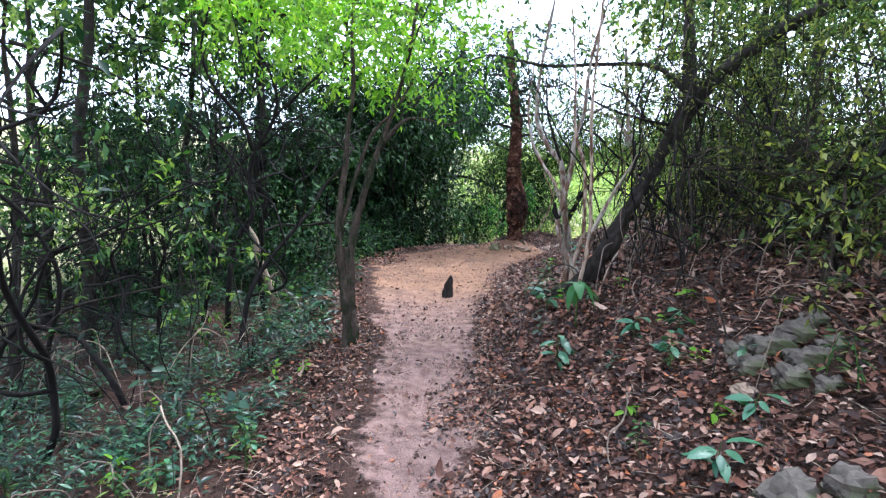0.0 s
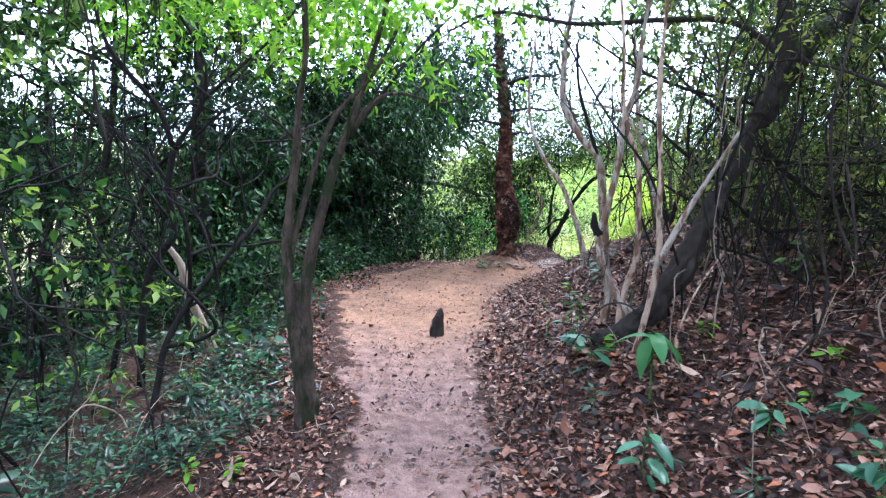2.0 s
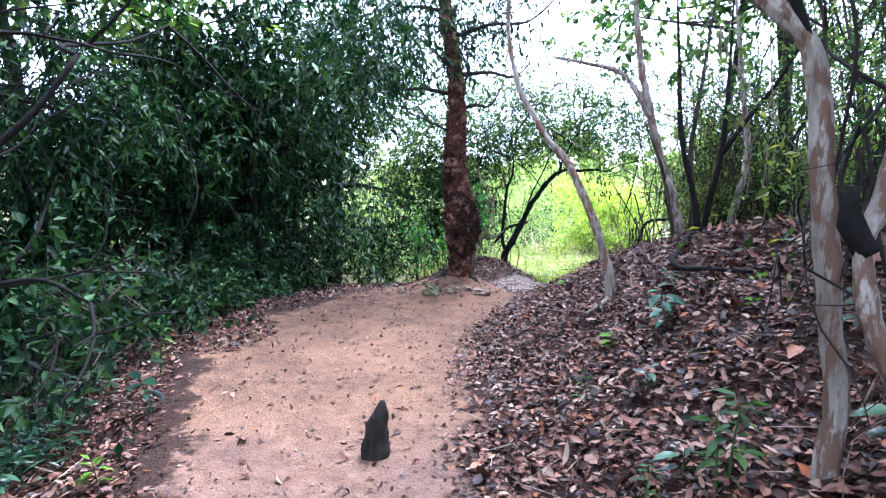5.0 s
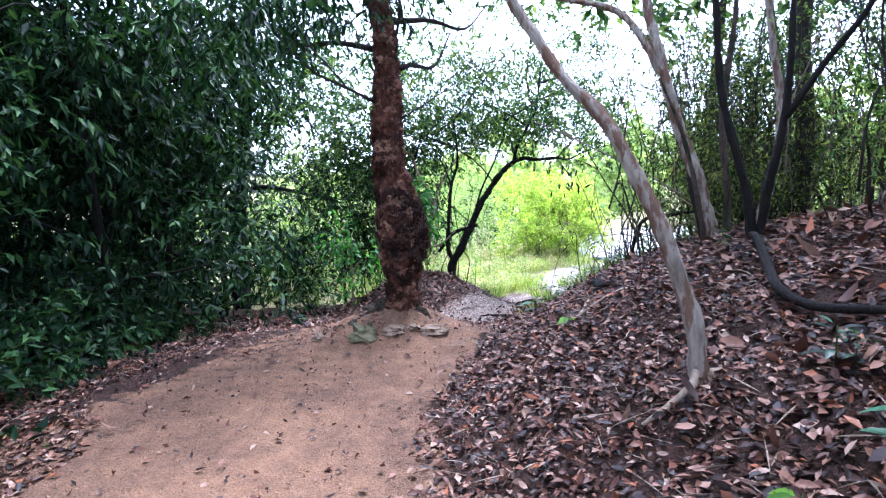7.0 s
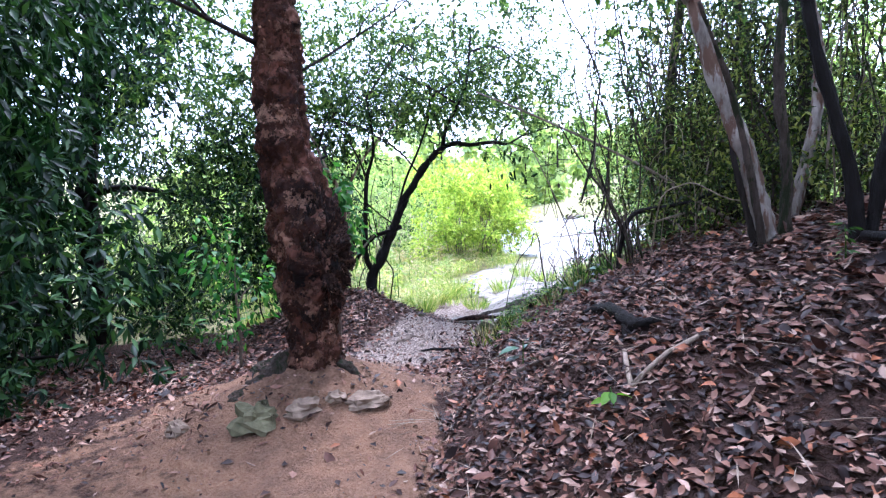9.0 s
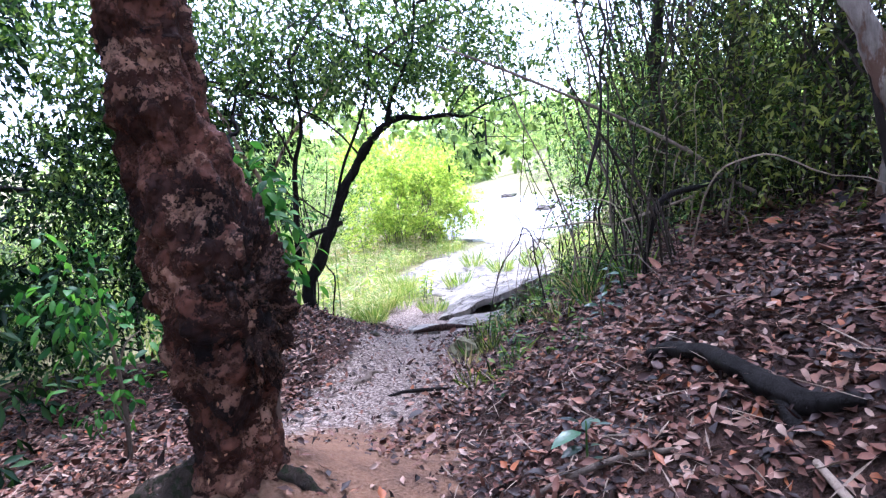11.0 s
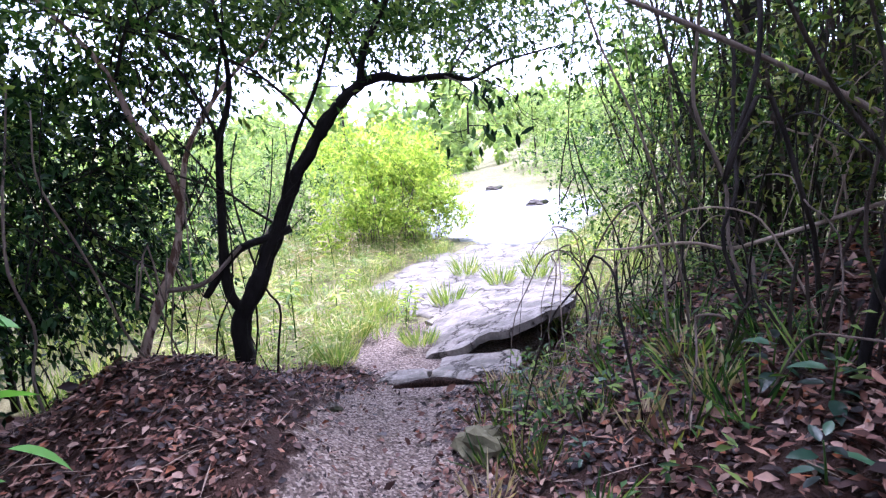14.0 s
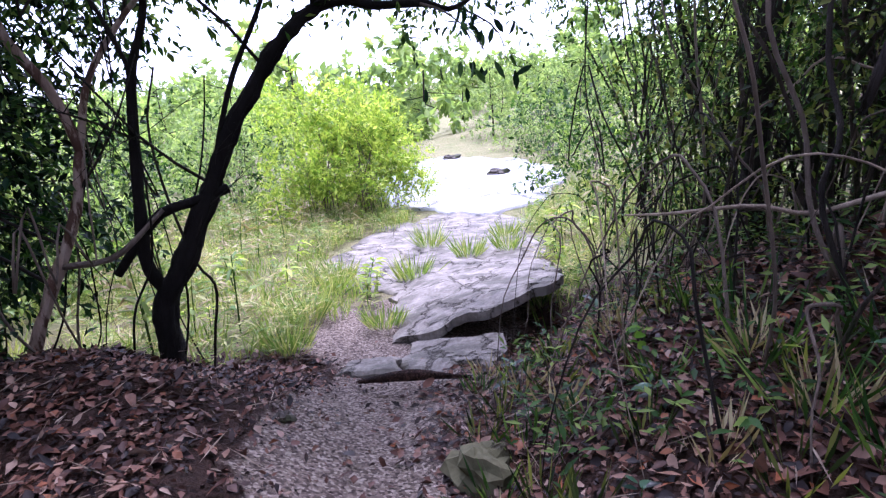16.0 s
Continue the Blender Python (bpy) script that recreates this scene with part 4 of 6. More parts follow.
twigs(arch, 1, [(4.44, 15.88, 2.1, -0.3, 0.3, 1, 1.4, 0.02), (4.64, 15.82, 2.6, -0.6, 0.4, 0.8, 1.5, 0.018), (4.1, 15.98, 1.7, -0.7, 0.2, 0.9, 1.5, 0.016), (5.1, 15.68, 2.08, 0.6, 0.2, 0.6, 1.0, 0.012), (3.43, 16.19, 1.7, -0.5, 0.3, 1, 1.4, 0.016), (3.75, 16.1, 1.05, -0.8, -0.1, 0.8, 1.2, 0.012), (4.75, 15.8, 2.8, 0.2, 0.5, 0.9, 1.5, 0.018), (3.6, 16.1, 0.75, 0.3, -0.2, 0.5, 0.6, 0.008), (5.3, 15.6, 2.06, 0.8, -0.2, -0.3, 0.8, 0.008), (3.5, 16.2, 2.3, -0.5, 0.3, 0.7, 1.6, 0.02), (3.5, 16.2, 2.7, 0.7, 0.3, 0.5, 1.8, 0.02), (4.3, 15.9, 2.7, 0.8, 0.6, 0.4, 1.9, 0.018), (4.9, 15.8, 3.3, 0.8, 0.4, 0.2, 1.9, 0.018), (4.25, 15.9, 2.4, -0.2, 0.6, 0.6, 1.5, 0.014)], M_BARK_DARK)
twigs(vinet, 2, [(2.85, 16.3, 2.08, -0.3, 0.2, 1, 1.1, 0.014), (3.44, 16.22, 1.98, 0.2, 0.1, 1, 1.0, 0.012), (3.0, 16.28, 0.8, -0.8, 0.1, 0.4, 0.9, 0.012), (2.9, 16.29, 0.6, -0.6, 0.3, 0.8, 1.1, 0.012), (3.1, 16.26, 1.1, 0.7, -0.1, 0.5, 0.8, 0.01)], M_BARK_DARK)
twigs(lean, 3, [(2.3, 6.0, 1.5, -0.7, 0.2, 0.6, 1.2, 0.016), (2.4, 6.0, 2.0, 0.8, -0.2, 0.3, 1.3, 0.018), (2.44, 6.0, 2.4, -0.8, 0.3, 0.3, 1.4, 0.018), (3.1, 5.9, 3.1, 0.3, 0.2, -0.9, 1.4, 0.016), (2.8, 6.0, 2.9, 0.2, 0.1, -1, 1.2, 0.014), (3.5, 5.8, 3.4, 0.5, -0.2, -0.8, 1.4, 0.014), (2.2, 6.05, 1.3, 0.7, -0.2, 0.1, 1.2, 0.014), (2.05, 6.1, 1.0, 0.6, 0.3, 0.3, 1.1, 0.012)], M_BARK_SHADED)
twigs(white, 4, [(1.2, 6.4, 2.15, -0.3, 0.3, 1, 0.9, 0.012), (1.38, 5.98, 2.2, 0.5, 0.1, 0.9, 0.9, 0.012), (1.35, 6.32, 1.8, 0.6, 0.3, 0.7, 0.8, 0.01), (1.05, 6.5, 2.6, -0.4, 0.2, 0.8, 0.9, 0.01)], M_BARK_GREY)
twigs(fork, 5, [(-1.02, 5.78, 2.0, -0.6, 0.1, 0.7, 0.8, 0.01), (-0.5, 5.93, 2.3, 0.3, 0.4, 0.6, 0.9, 0.01), (-0.2, 6.0, 2.38, 0.5, 0.3, 0.4, 0.8, 0.008), (-0.98, 5.85, 2.9, -0.5, 0.4, 0.6, 1.0, 0.012), (-0.42, 6.0, 3.0, 0.6, 0.2, 0.4, 1.0, 0.012)], M_BARK_DARK)
twigs(blackt, 6, [(-2.89, 7.37, 2.7, -0.6, 0.1, 0.6, 0.9, 0.012), (-2.3, 7.63, 2.5, 0.2, 0.3, 0.8, 0.9, 0.012), (-1.86, 7.83, 2.95, 0.6, 0.1, 0.3, 0.9, 0.01), (-2.6, 7.5, 1.6, -0.8, -0.1, 0.5, 0.9, 0.012), (-2.74, 7.44, 0.85, -0.8, 0.1, 0.6, 0.9, 0.012)], M_BARK_SHADED)
twigs(red, 7, [(1.74, 13.19, 2.4, -0.8, -0.3, 0.4, 1.4, 0.02), (1.76, 13.18, 2.9, 0.7, -0.3, 0.5, 1.5, 0.02), (1.7, 13.2, 3.4, -0.7, 0.3, 0.2, 1.6, 0.024), (1.74, 13.19, 2.2, 0.6, 0.2, 0.5, 1.0, 0.012)], M_BARK_DARK)
crown(backt, rng, [(-1.2, 17.6, 3.3, 1.5, 1.2, 1.1), (0.3, 19.0, 4.0, 1.3, 1.3, 1.0), (-2.2, 16.0, 3.1, 1.3, 1.3, 1.2), (-0.8, 18.6, 2.2, 0.9, 0.9, 0.6), (0.6, 20.0, 5.5, 1.6, 1.6, 1.0), (-1.6, 14.8, 3.6, 1.0, 1.0, 0.8), (0.6, 17.8, 3.8, 1.0, 1.0, 1.0), (1.3, 18.8, 3.7, 0.9, 0.9, 0.9), (0.2, 16.6, 3.5, 0.8, 0.8, 0.7), (0.9, 18.2, 4.8, 1.2, 1.0, 0.8)], 1500, 12, 0.14, 0.046, 0.9, M_LEAF_SHADED, 0.5)
crown(fork, rng, [(-0.9, 6.0, 3.5, 1.2, 1.2, 0.7), (-0.2, 6.4, 3.2, 0.9, 0.8, 0.5), (-1.4, 5.6, 3.6, 1.0, 0.8, 0.5)], 420, 12, 0.085, 0.035, 0.3, M_LEAF_BRIGHT, 0.5)
crown(blackt, rng, [(-2.5, 7.5, 3.7, 1.1, 1.0, 0.7), (-1.7, 8.0, 3.7, 0.8, 0.8, 0.5)], 260, 12, 0.07, 0.03, 0.2, M_LEAF_BRIGHT, 0.45)
crown(lean, rng, [(2.9, 6.0, 3.6, 1.2, 1.0, 0.9), (2.2, 6.1, 2.6, 0.5, 0.5, 0.9), (3.6, 5.8, 2.6, 0.9, 0.8, 0.9), (2.9, 5.0, 3.5, 1.2, 1.0, 0.5), (2.4, 4.0, 3.7, 1.1, 1.1, 0.5), (3.2, 3.4, 3.4, 1.0, 1.0, 0.6)], 900, 10, 0.06, 0.022, 0.4, M_LEAF_OLIVE, 0.4)
crown(white, rng, [(1.2, 6.4, 3.6, 0.9, 0.9, 0.6)], 90, 10, 0.07, 0.03, 0.2, M_LEAF_MID, 0.4)
crown(red, rng, [(1.2, 13.2, 4.0, 1.2, 1.0, 0.8), (0.4, 13.0, 3.6, 0.8, 0.8, 0.7), (2.2, 13.6, 5.0, 1.4, 1.4, 0.8), (0.2, 11.6, 3.5, 0.9, 0.9, 0.5)], 620, 12, 0.12, 0.034, 0.9, M_LEAF_SHADED, 0.5)
red.location, red.scale = RED_AT, (RED_SIZE,) * 3
crown(arch, rng, [(5.3, 15.7, 2.45, 1.3, 0.6, 0.3), (4.5, 16.3, 3.1, 1.8, 1.0, 0.6), (3.2, 16.6, 3.2, 1.4, 1.0, 0.8), (2.2, 17.0, 3.3, 1.2, 1.0, 0.8), (4.0, 16.3, 4.0, 2.2, 1.4, 0.6), (3.6, 16.9, 2.5, 0.8, 0.6, 0.35), (4.5, 17.0, 2.75, 0.9, 0.6, 0.35), (5.0, 17.0, 3.3, 0.9, 0.7, 0.5), (6.2, 16.8, 3.0, 1.1, 0.8, 0.6), (6.6, 16.9, 3.7, 1.2, 0.8, 0.6), (4.5, 16.0, 2.55, 0.6, 0.45, 0.22), (5.2, 15.9, 2.55, 0.6, 0.4, 0.22), (3.8, 16.3, 2.7, 0.7, 0.5, 0.22), (4.4, 16.6, 2.9, 1.0, 0.6, 0.25), (5.6, 16.3, 2.9, 0.8, 0.5, 0.25)], 2900, 11, 0.07, 0.03, 0.3, M_LEAF_MID, 0.45)
crown(vinet, rng, [(1.9, 17.0, 1.6, 0.8, 0.8, 0.9), (2.5, 16.9, 1.5, 0.6, 0.6, 0.7), (1.6, 16.9, 0.8, 0.8, 0.6, 0.5), (2.3, 17.2, 0.7, 0.6, 0.5, 0.4), (2.5, 16.75, 1.0, 0.45, 0.45, 0.7), (2.85, 17.05, 1.25, 0.32, 0.35, 0.6), (2.9, 17.2, 1.9, 0.4, 0.4, 0.4), (2.95, 17.1, 0.6, 0.35, 0.3, 0.4), (3.2, 17.3, 1.5, 0.4, 0.4, 0.55), (3.1, 17.2, 2.1, 0.45, 0.4, 0.4), (3.5, 17.6, 1.1, 0.35, 0.35, 0.4)], 850, 11, 0.08, 0.032, 0.5, M_LEAF_SHADED, 0.4)
crown(vinet, rng, [(2.4, 16.7, 2.6, 0.9, 0.9, 0.7), (3.4, 16.4, 2.6, 0.7, 0.6, 0.4), (1.4, 17.0, 2.6, 0.9, 0.9, 0.7), (3.3, 17.2, 2.3, 0.4, 0.35, 0.3), (2.5, 16.9, 1.5, 0.6, 0.6, 0.7), (1.9, 17.0, 1.4, 0.8, 0.7, 0.8), (2.9, 17.2, 1.3, 0.4, 0.4, 0.6)], 1100, 11, 0.075, 0.03, 0.5, M_LEAF_MID, 0.4, "upper_crown")


def forest_tree(name, seed, height, spread, leaf, mat, barkmat, n, per, droop, label, group, low=0.25, lumps=7, stems=1, puff=1.0):
    """A tree or shrub for the wood's walls, at the origin: trunk with limbs, and a lumpy crown from low to the top."""
    r = np.random.default_rng(seed)
    t = thing(name, (0, 0, 0), label, "tree" if name == "tree" else "shrub", group)
    limbs, blobs = [], []
    for s in range(stems):
        a = r.uniform(0, 6.28)
        lean_ = r.uniform(0.05, 0.35) * height * (0.9 if stems > 1 else 0.25)
        top = (math.cos(a) * lean_, math.sin(a) * lean_, height * r.uniform(0.75, 0.95))
        off = (r.normal(0, 0.08), r.normal(0, 0.08)) if stems > 1 else (0, 0)
        pts = [(off[0], off[1], -0.3)] + [(off[0] + top[0] * k ** 1.3 + r.normal(0, 0.05 if stems == 1 else 0.13), off[1] + top[1] * k ** 1.3 + r.normal(0, 0.05 if stems == 1 else 0.13), top[2] * k) for k in (0.15, 0.35, 0.6, 0.8, 1.0)]
        rad = height * (0.011 if stems == 1 else 0.0036) * r.uniform(0.8, 1.2)
        limbs.append(tube(pts, [rad * 1.3, rad, rad * 0.8, rad * 0.5, rad * 0.2], 6 if stems == 1 else 5, 10 if stems == 1 else 8, 0.15, seed))
        for _ in range(max(2, lumps // stems)):
            k = r.uniform(low, 1.0)
            b = np.array([off[0] + top[0] * k ** 1.3, off[1] + top[1] * k ** 1.3, top[2] * k])
            a2 = r.uniform(0, 6.28)
            ln = spread * r.uniform(0.3, 1.0) * (1.15 - 0.5 * k)
            e = b + np.array([math.cos(a2) * ln, math.sin(a2) * ln, r.uniform(-0.25, 0.45) * ln])
            limbs.append(tube([tuple(b), tuple((b + e) / 2 + r.normal(0, 0.06, 3)), tuple(e)], [rad * 0.45, rad * 0.3, rad * 0.12], 4, 4))
            q = spread * r.uniform(0.28, 0.5) * puff
            blobs.append((*e, q, q, q * 0.7))
    part("trunk", join(limbs), barkmat, t)
    crown(t, r, blobs, n, per, leaf[0], leaf[1], droop, mat)
    return t


def plant_all(models, places, seed, smin=0.85, smax=1.2):
    """Sets copies of the models at the places; each model itself takes the first place that falls to it."""
    r = random.Random(seed)
    used = set()
    for i, (x, y) in enumerate(places):
        k = i % len(models)
        s = r.uniform(smin, smax)
        m = Matrix.LocRotScale((x, y, gz(x, y) - 0.05), Euler((0, 0, r.uniform(0, 6.28))), (s, s, s))
        if k in used:
            c = copy_thing(models[k], m)
            c.matrix_basis = m
        else:
            used.add(k)
            models[k].matrix_basis = m


def scatter(seed, n, x0, x1, y0, y1, ok, gap):
    r = random.Random(seed)
    got = []
    for _ in range(n * 60):
        x, y = r.uniform(x0, x1), r.uniform(y0, y1)
        if ok(x, y) and all((x - a) ** 2 + (y - b) ** 2 > gap * gap for a, b in got):
            got.append((x, y))
            if len(got) == n:
                break
    return got


def side(x, y):
    d, v = trail(np.array([x]), np.array([y]))
    return float(d[0]), v[0]


# wall of dark trees to the left of the trail, deep shade in their leaf colour
dark_models = [forest_tree("tree", 11 + i, h, s, (0.12, 0.038), M_LEAF_SHADED, M_BARK_SHADED, n, 12, 0.9, "glossy-leaved forest tree with drooping foliage, leaf colour darkened for shade", "dark trees along the trail", 0.06, 13) for i, (h, s, n) in enumerate(((4.2, 1.7, 460), (5.2, 2.0, 560), (3.4, 1.5, 400), (6.0, 2.1, 600)))]


def clear_left(x, y):
    d, v = side(x, y)
    return d < -v[1] - (1.3 if y > 9 else 2.6) and math.hypot(x, y - 19.5) > 1.1 and not (1.0 < x and y < 17.5) and math.hypot(x - 3, y - 16.2) > 1.6 and y + 0.55 * x < 19.8


left_wall = [(-0.75, 15.0), (-0.3, 17.9), (-1.2, 18.4), (-2.6, 17.2), (-0.2, 22.6), (-2.3, 20.5), (-3.8, 16.0), (-3.7, 19.0), (-2.4, 12.3), (-2.3, 13.4), (-2.2, 14.6), (-1.6, 16.0), (-1.5, 17.6), (-1.0, 21.0)] + [p for p in scatter(3, 22, -8, 3.0, 8.5, 26, clear_left, 1.35) if math.hypot(p[0] - 1.8, p[1] - 13.2) > 2.6 and (p[1] > 12.5 or side(*p)[0] < -side(*p)[1][1] - 2.0)]
plant_all(dark_models, left_wall, 5)
mid_models = [forest_tree("tree", 31 + i, h, s, (0.09, 0.04), M_LEAF_MID, M_BARK_DARK, n, 11, 0.3, "green small-leaved forest tree", "green trees of the wood", 0.06, 12) for i, (h, s, n) in enumerate(((4.8, 1.7, 300), (6.5, 2.1, 360), (3.6, 1.4, 260)))]
left_near = scatter(8, 6, -9, -4.6, 3.5, 15, lambda x, y: side(x, y)[0] < -3.3, 1.5)
plant_all(mid_models, left_near, 9)
low_models = [forest_tree("shrub", 41 + i, h, s, (0.085, 0.034), (M_LEAF_BLUE, M_LEAF_MID, M_LEAF_SHADED)[i], M_TWIG, n, 9, 0.2, "low leafy forest shrub in the shade", "low shrubs under the trees", 0.03, 14, 5) for i, (h, s, n) in enumerate(((0.9, 0.6, 90), (1.3, 0.8, 170), (1.0, 0.7, 120)))]
plant_all(low_models, scatter(17, 34, -6.5, 2.6, 2.5, 19, lambda x, y: not (x < -2.4 and 4.5 < y < 9.5) and side(x, y)[0] < -side(x, y)[1][1] - (1.0 if y > 8 else 1.4) and not (x > -0.8 and y < 18), 0.7), 18, 0.7, 1.2)

plant_all([copy_thing(low_models[2], Matrix())], [(-1.9, 9.4), (-2.0, 10.2), (-2.1, 11.0), (-2.0, 11.9), (-1.8, 12.7), (-1.5, 13.5), (-1.0, 14.2), (-2.3, 9.8), (-1.7, 14.0)], 19, 1.0, 1.5)

# right bank thicket
thick_models = [forest_tree("shrub", 51 + i, h, s, (0.056, 0.023), (M_LEAF_OLIVE, M_LEAF_MID)[i % 2], (M_BARK_GREY, M_BARK_DARK)[i // 2], n, 9, 0.3, "tangled thin-stemmed shrub with small leaves", "thicket on the bank", 0.1, 20, stems) for i, (h, s, n, stems) in enumerate(((2.8, 1.0, 440, 10), (3.6, 1.1, 490, 11), (2.3, 0.9, 390, 10), (4.2, 1.1, 490, 10)))]


def bank(x, y):
    d, v = side(x, y)
    if y + 0.55 * x > 19.6:
        return d > 3.3
    if y < 6.8:
        return d > 2.6 + 0.35 * max(0, 5 - y)
    if y < 12.3 and x < 5.2:
        return d > (1.9 if y < 8.2 else 3.1)
    return d > v[2] + 1.7


right_wall = [(5.5, 12.7), (5.9, 13.4), (6.7, 13.9), (7.4, 14.6), (5.4, 12.0), (8.2, 15.4), (6.0, 12.6), (8.9, 16.2)] + scatter(13, 46, 1.8, 11, 1.5, 18.5, bank, 0.9)
plant_all(thick_models, right_wall, 14)

# tall trees that roof the wood, added largely out of view to block skylight
shade_roof_models = [forest_tree("tree", 61 + i, h, 3.6, (0.2, 0.09), M_LEAF_MID, M_BARK_DARK, 400, 9, 0.4, "tall tree with a high spreading crown, added to shade the wood", "tall trees over the trail", 0.66, 18) for i, h in enumerate((8.5, 7.5))]
plant_all(shade_roof_models, [(-4.2, 3.0), (4.6, 3.6), (-4.8, 7.5), (4.3, 7.6), (6.3, 9.6), (-3.6, 11.6), (-2.8, 15.4), (8.0, 13.8), (6.2, 12.2), (6.7, 14.3), (-4.5, -0.5), (4.5, -0.5), (0.5, -3.5), (-5.6, 12.0), (-4.2, 14.0)], 62, 0.9, 1.1)

# woods further off; haze and glare are put into their pale leaf colour
far_models = [forest_tree("tree", 71 + i, h, s, (0.24, 0.11), M_LEAF_HAZE, M_BARK_DARK, n, 9, 0.3, "distant green woodland tree, leaf colour paled for haze", "trees beyond the clearing", 0.05, 13) for i, (h, s, n) in enumerate(((5.5, 2.2, 200), (7.0, 2.5, 230), (4.2, 1.9, 170)))]


def beyond(x, y):
    d, v = side(x, y)
    if d > 0:
        return d > 5.0 and y + 0.55 * x > 17
    return d < -6.5 and y > 18.5 or math.hypot(x - 3, y - 10) > 36


plant_all(far_models, scatter(21, 46, -14, 34, 13, 52, beyond, 1.9), 22, 0.6, 0.95)
hill_models = [forest_tree("tree", 81 + i, h, 2.8, (0.6, 0.34), M_LEAF_HAZE, M_BARK_DARK, 70, 9, 0.1, "green tree on the far hillside, haze in its leaf colour", "trees on the far hillside", 0.05, 10) for i, h in enumerate((5.5, 7.0))]
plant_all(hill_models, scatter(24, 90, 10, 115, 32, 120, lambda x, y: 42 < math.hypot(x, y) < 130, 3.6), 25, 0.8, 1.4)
# every second shrub takes the haze-paled leaves to look backlit
hedge = [forest_tree("shrub", 85 + i, 1.9, 1.1, (0.09, 0.04), M_LEAF_HAZE if i else M_LEAF_MID, M_TWIG, 130, 10, 0.1, "green shrub at the edge of the open ground", "shrubs round the clearing", 0.03, 16, 6) for i in range(2)]
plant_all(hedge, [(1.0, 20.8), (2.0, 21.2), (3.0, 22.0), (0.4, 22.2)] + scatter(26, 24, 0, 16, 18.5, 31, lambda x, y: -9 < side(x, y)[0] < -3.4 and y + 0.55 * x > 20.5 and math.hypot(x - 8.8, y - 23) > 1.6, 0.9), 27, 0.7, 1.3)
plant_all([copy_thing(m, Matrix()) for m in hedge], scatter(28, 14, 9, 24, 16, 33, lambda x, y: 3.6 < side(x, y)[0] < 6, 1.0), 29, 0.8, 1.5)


# crooked small trees that stand among the thicket, some with shade-blackened bark
def crooked_tree(seed, height, mat, leafmat, leafy_n, label, group):
    """A thin sinuous trunk with a few crooked limbs, a mesh of twigs and little foliage."""
    r = random.Random(seed)
    t = thing("tree", (0, 0, 0), label, "tree", group)

    def wander(p, w, ln, rad, name, bend):
        pts, q, d = [tuple(p)], np.array(p, float), np.array(w, float)
        for _ in range(max(3, int(ln / 0.3))):
            d = unit(d + np.array([r.gauss(0, bend), r.gauss(0, bend), r.gauss(0.06, bend * 0.6)]))
            q = q + d * 0.3
            pts.append(tuple(q))
        part(name, tube(pts, [rad, rad * 0.85, rad * 0.7, rad * 0.4], 8, len(pts) * 4, 0.2, seed), mat, t)
        return pts, d
    pts, _ = wander((0, 0, -0.1), (r.gauss(0, 0.25), r.gauss(0, 0.25), 1), height, r.uniform(0.02, 0.034), "trunk", 0.32)
    starts, tips = [], []
    for _ in range(4):
        i = r.randrange(len(pts) // 3, len(pts))
        a = r.uniform(0, 6.28)
        b, d = wander(pts[i], (math.cos(a), math.sin(a), 0.5), height * r.uniform(0.3, 0.55), r.uniform(0.009, 0.018), "branch", 0.45)
        tips.append(b[-1])
        starts += [(*b[k], d[0] + r.gauss(0, 0.6), d[1] + r.gauss(0, 0.6), d[2] + r.gauss(0, 0.5), r.uniform(0.5, 0.9), 0.01) for k in (len(b) // 2, len(b) - 1)]
    twigs(t, seed + 1, starts, mat, 2)
    crown(t, np.random.default_rng(seed), [(*p, 0.5, 0.5, 0.35) for p in tips], leafy_n, 8, 0.075, 0.03, 0.3, leafmat)
    return t


black_models = [crooked_tree(201 + i, h, M_BARK_SHADED, M_LEAF_SHADED, 26, "thin crooked tree in the shade, its bark colour blackened to match", "crooked trees in the shade") for i, h in enumerate((2.6, 3.4, 3.0, 2.2))]
plant_all(black_models, [(-3.2, 6.2), (-2.5, 8.0), (-4.0, 7.4)] + scatter(61, 13, -6.0, -1.9, 3.4, 9.5, lambda x, y: side(x, y)[0] < -side(x, y)[1][1] - (2.2 if y < 6 else 1.3) and math.hypot(x + 2.8, y - 7.4) > 0.6, 0.75), 63, 0.8, 1.2)
bank_models = [crooked_tree(211 + i, h, (M_BARK_DARK, M_BARK_SHADED, M_BARK_GREY)[i], M_LEAF_OLIVE, 22, "crooked bare small tree in the tangle on the bank", "crooked trees on the bank") for i, h in enumerate((2.4, 3.0, 2.0))]
plant_all(bank_models, [(2.6, 4.7), (3.1, 5.4), (2.9, 4.2)] + scatter(64, 9, 2.6, 5.2, 3.8, 6.0, lambda x, y: side(x, y)[0] > 2.9, 0.5), 65, 0.7, 1.0)
thorn_models = [crooked_tree(221 + i, h, (M_BARK_GREY, M_BARK_DARK)[i], M_LEAF_OLIVE, 26, "crooked thin tree in the thicket by the way out", "crooked trees in the thicket") for i, h in enumerate((2.2, 2.7))]
plant_all(thorn_models, scatter(66, 10, 5.0, 8.2, 12.6, 15.8, lambda x, y: side(x, y)[0] > side(x, y)[1][2] + 2.3, 0.6), 67, 0.75, 1.15)


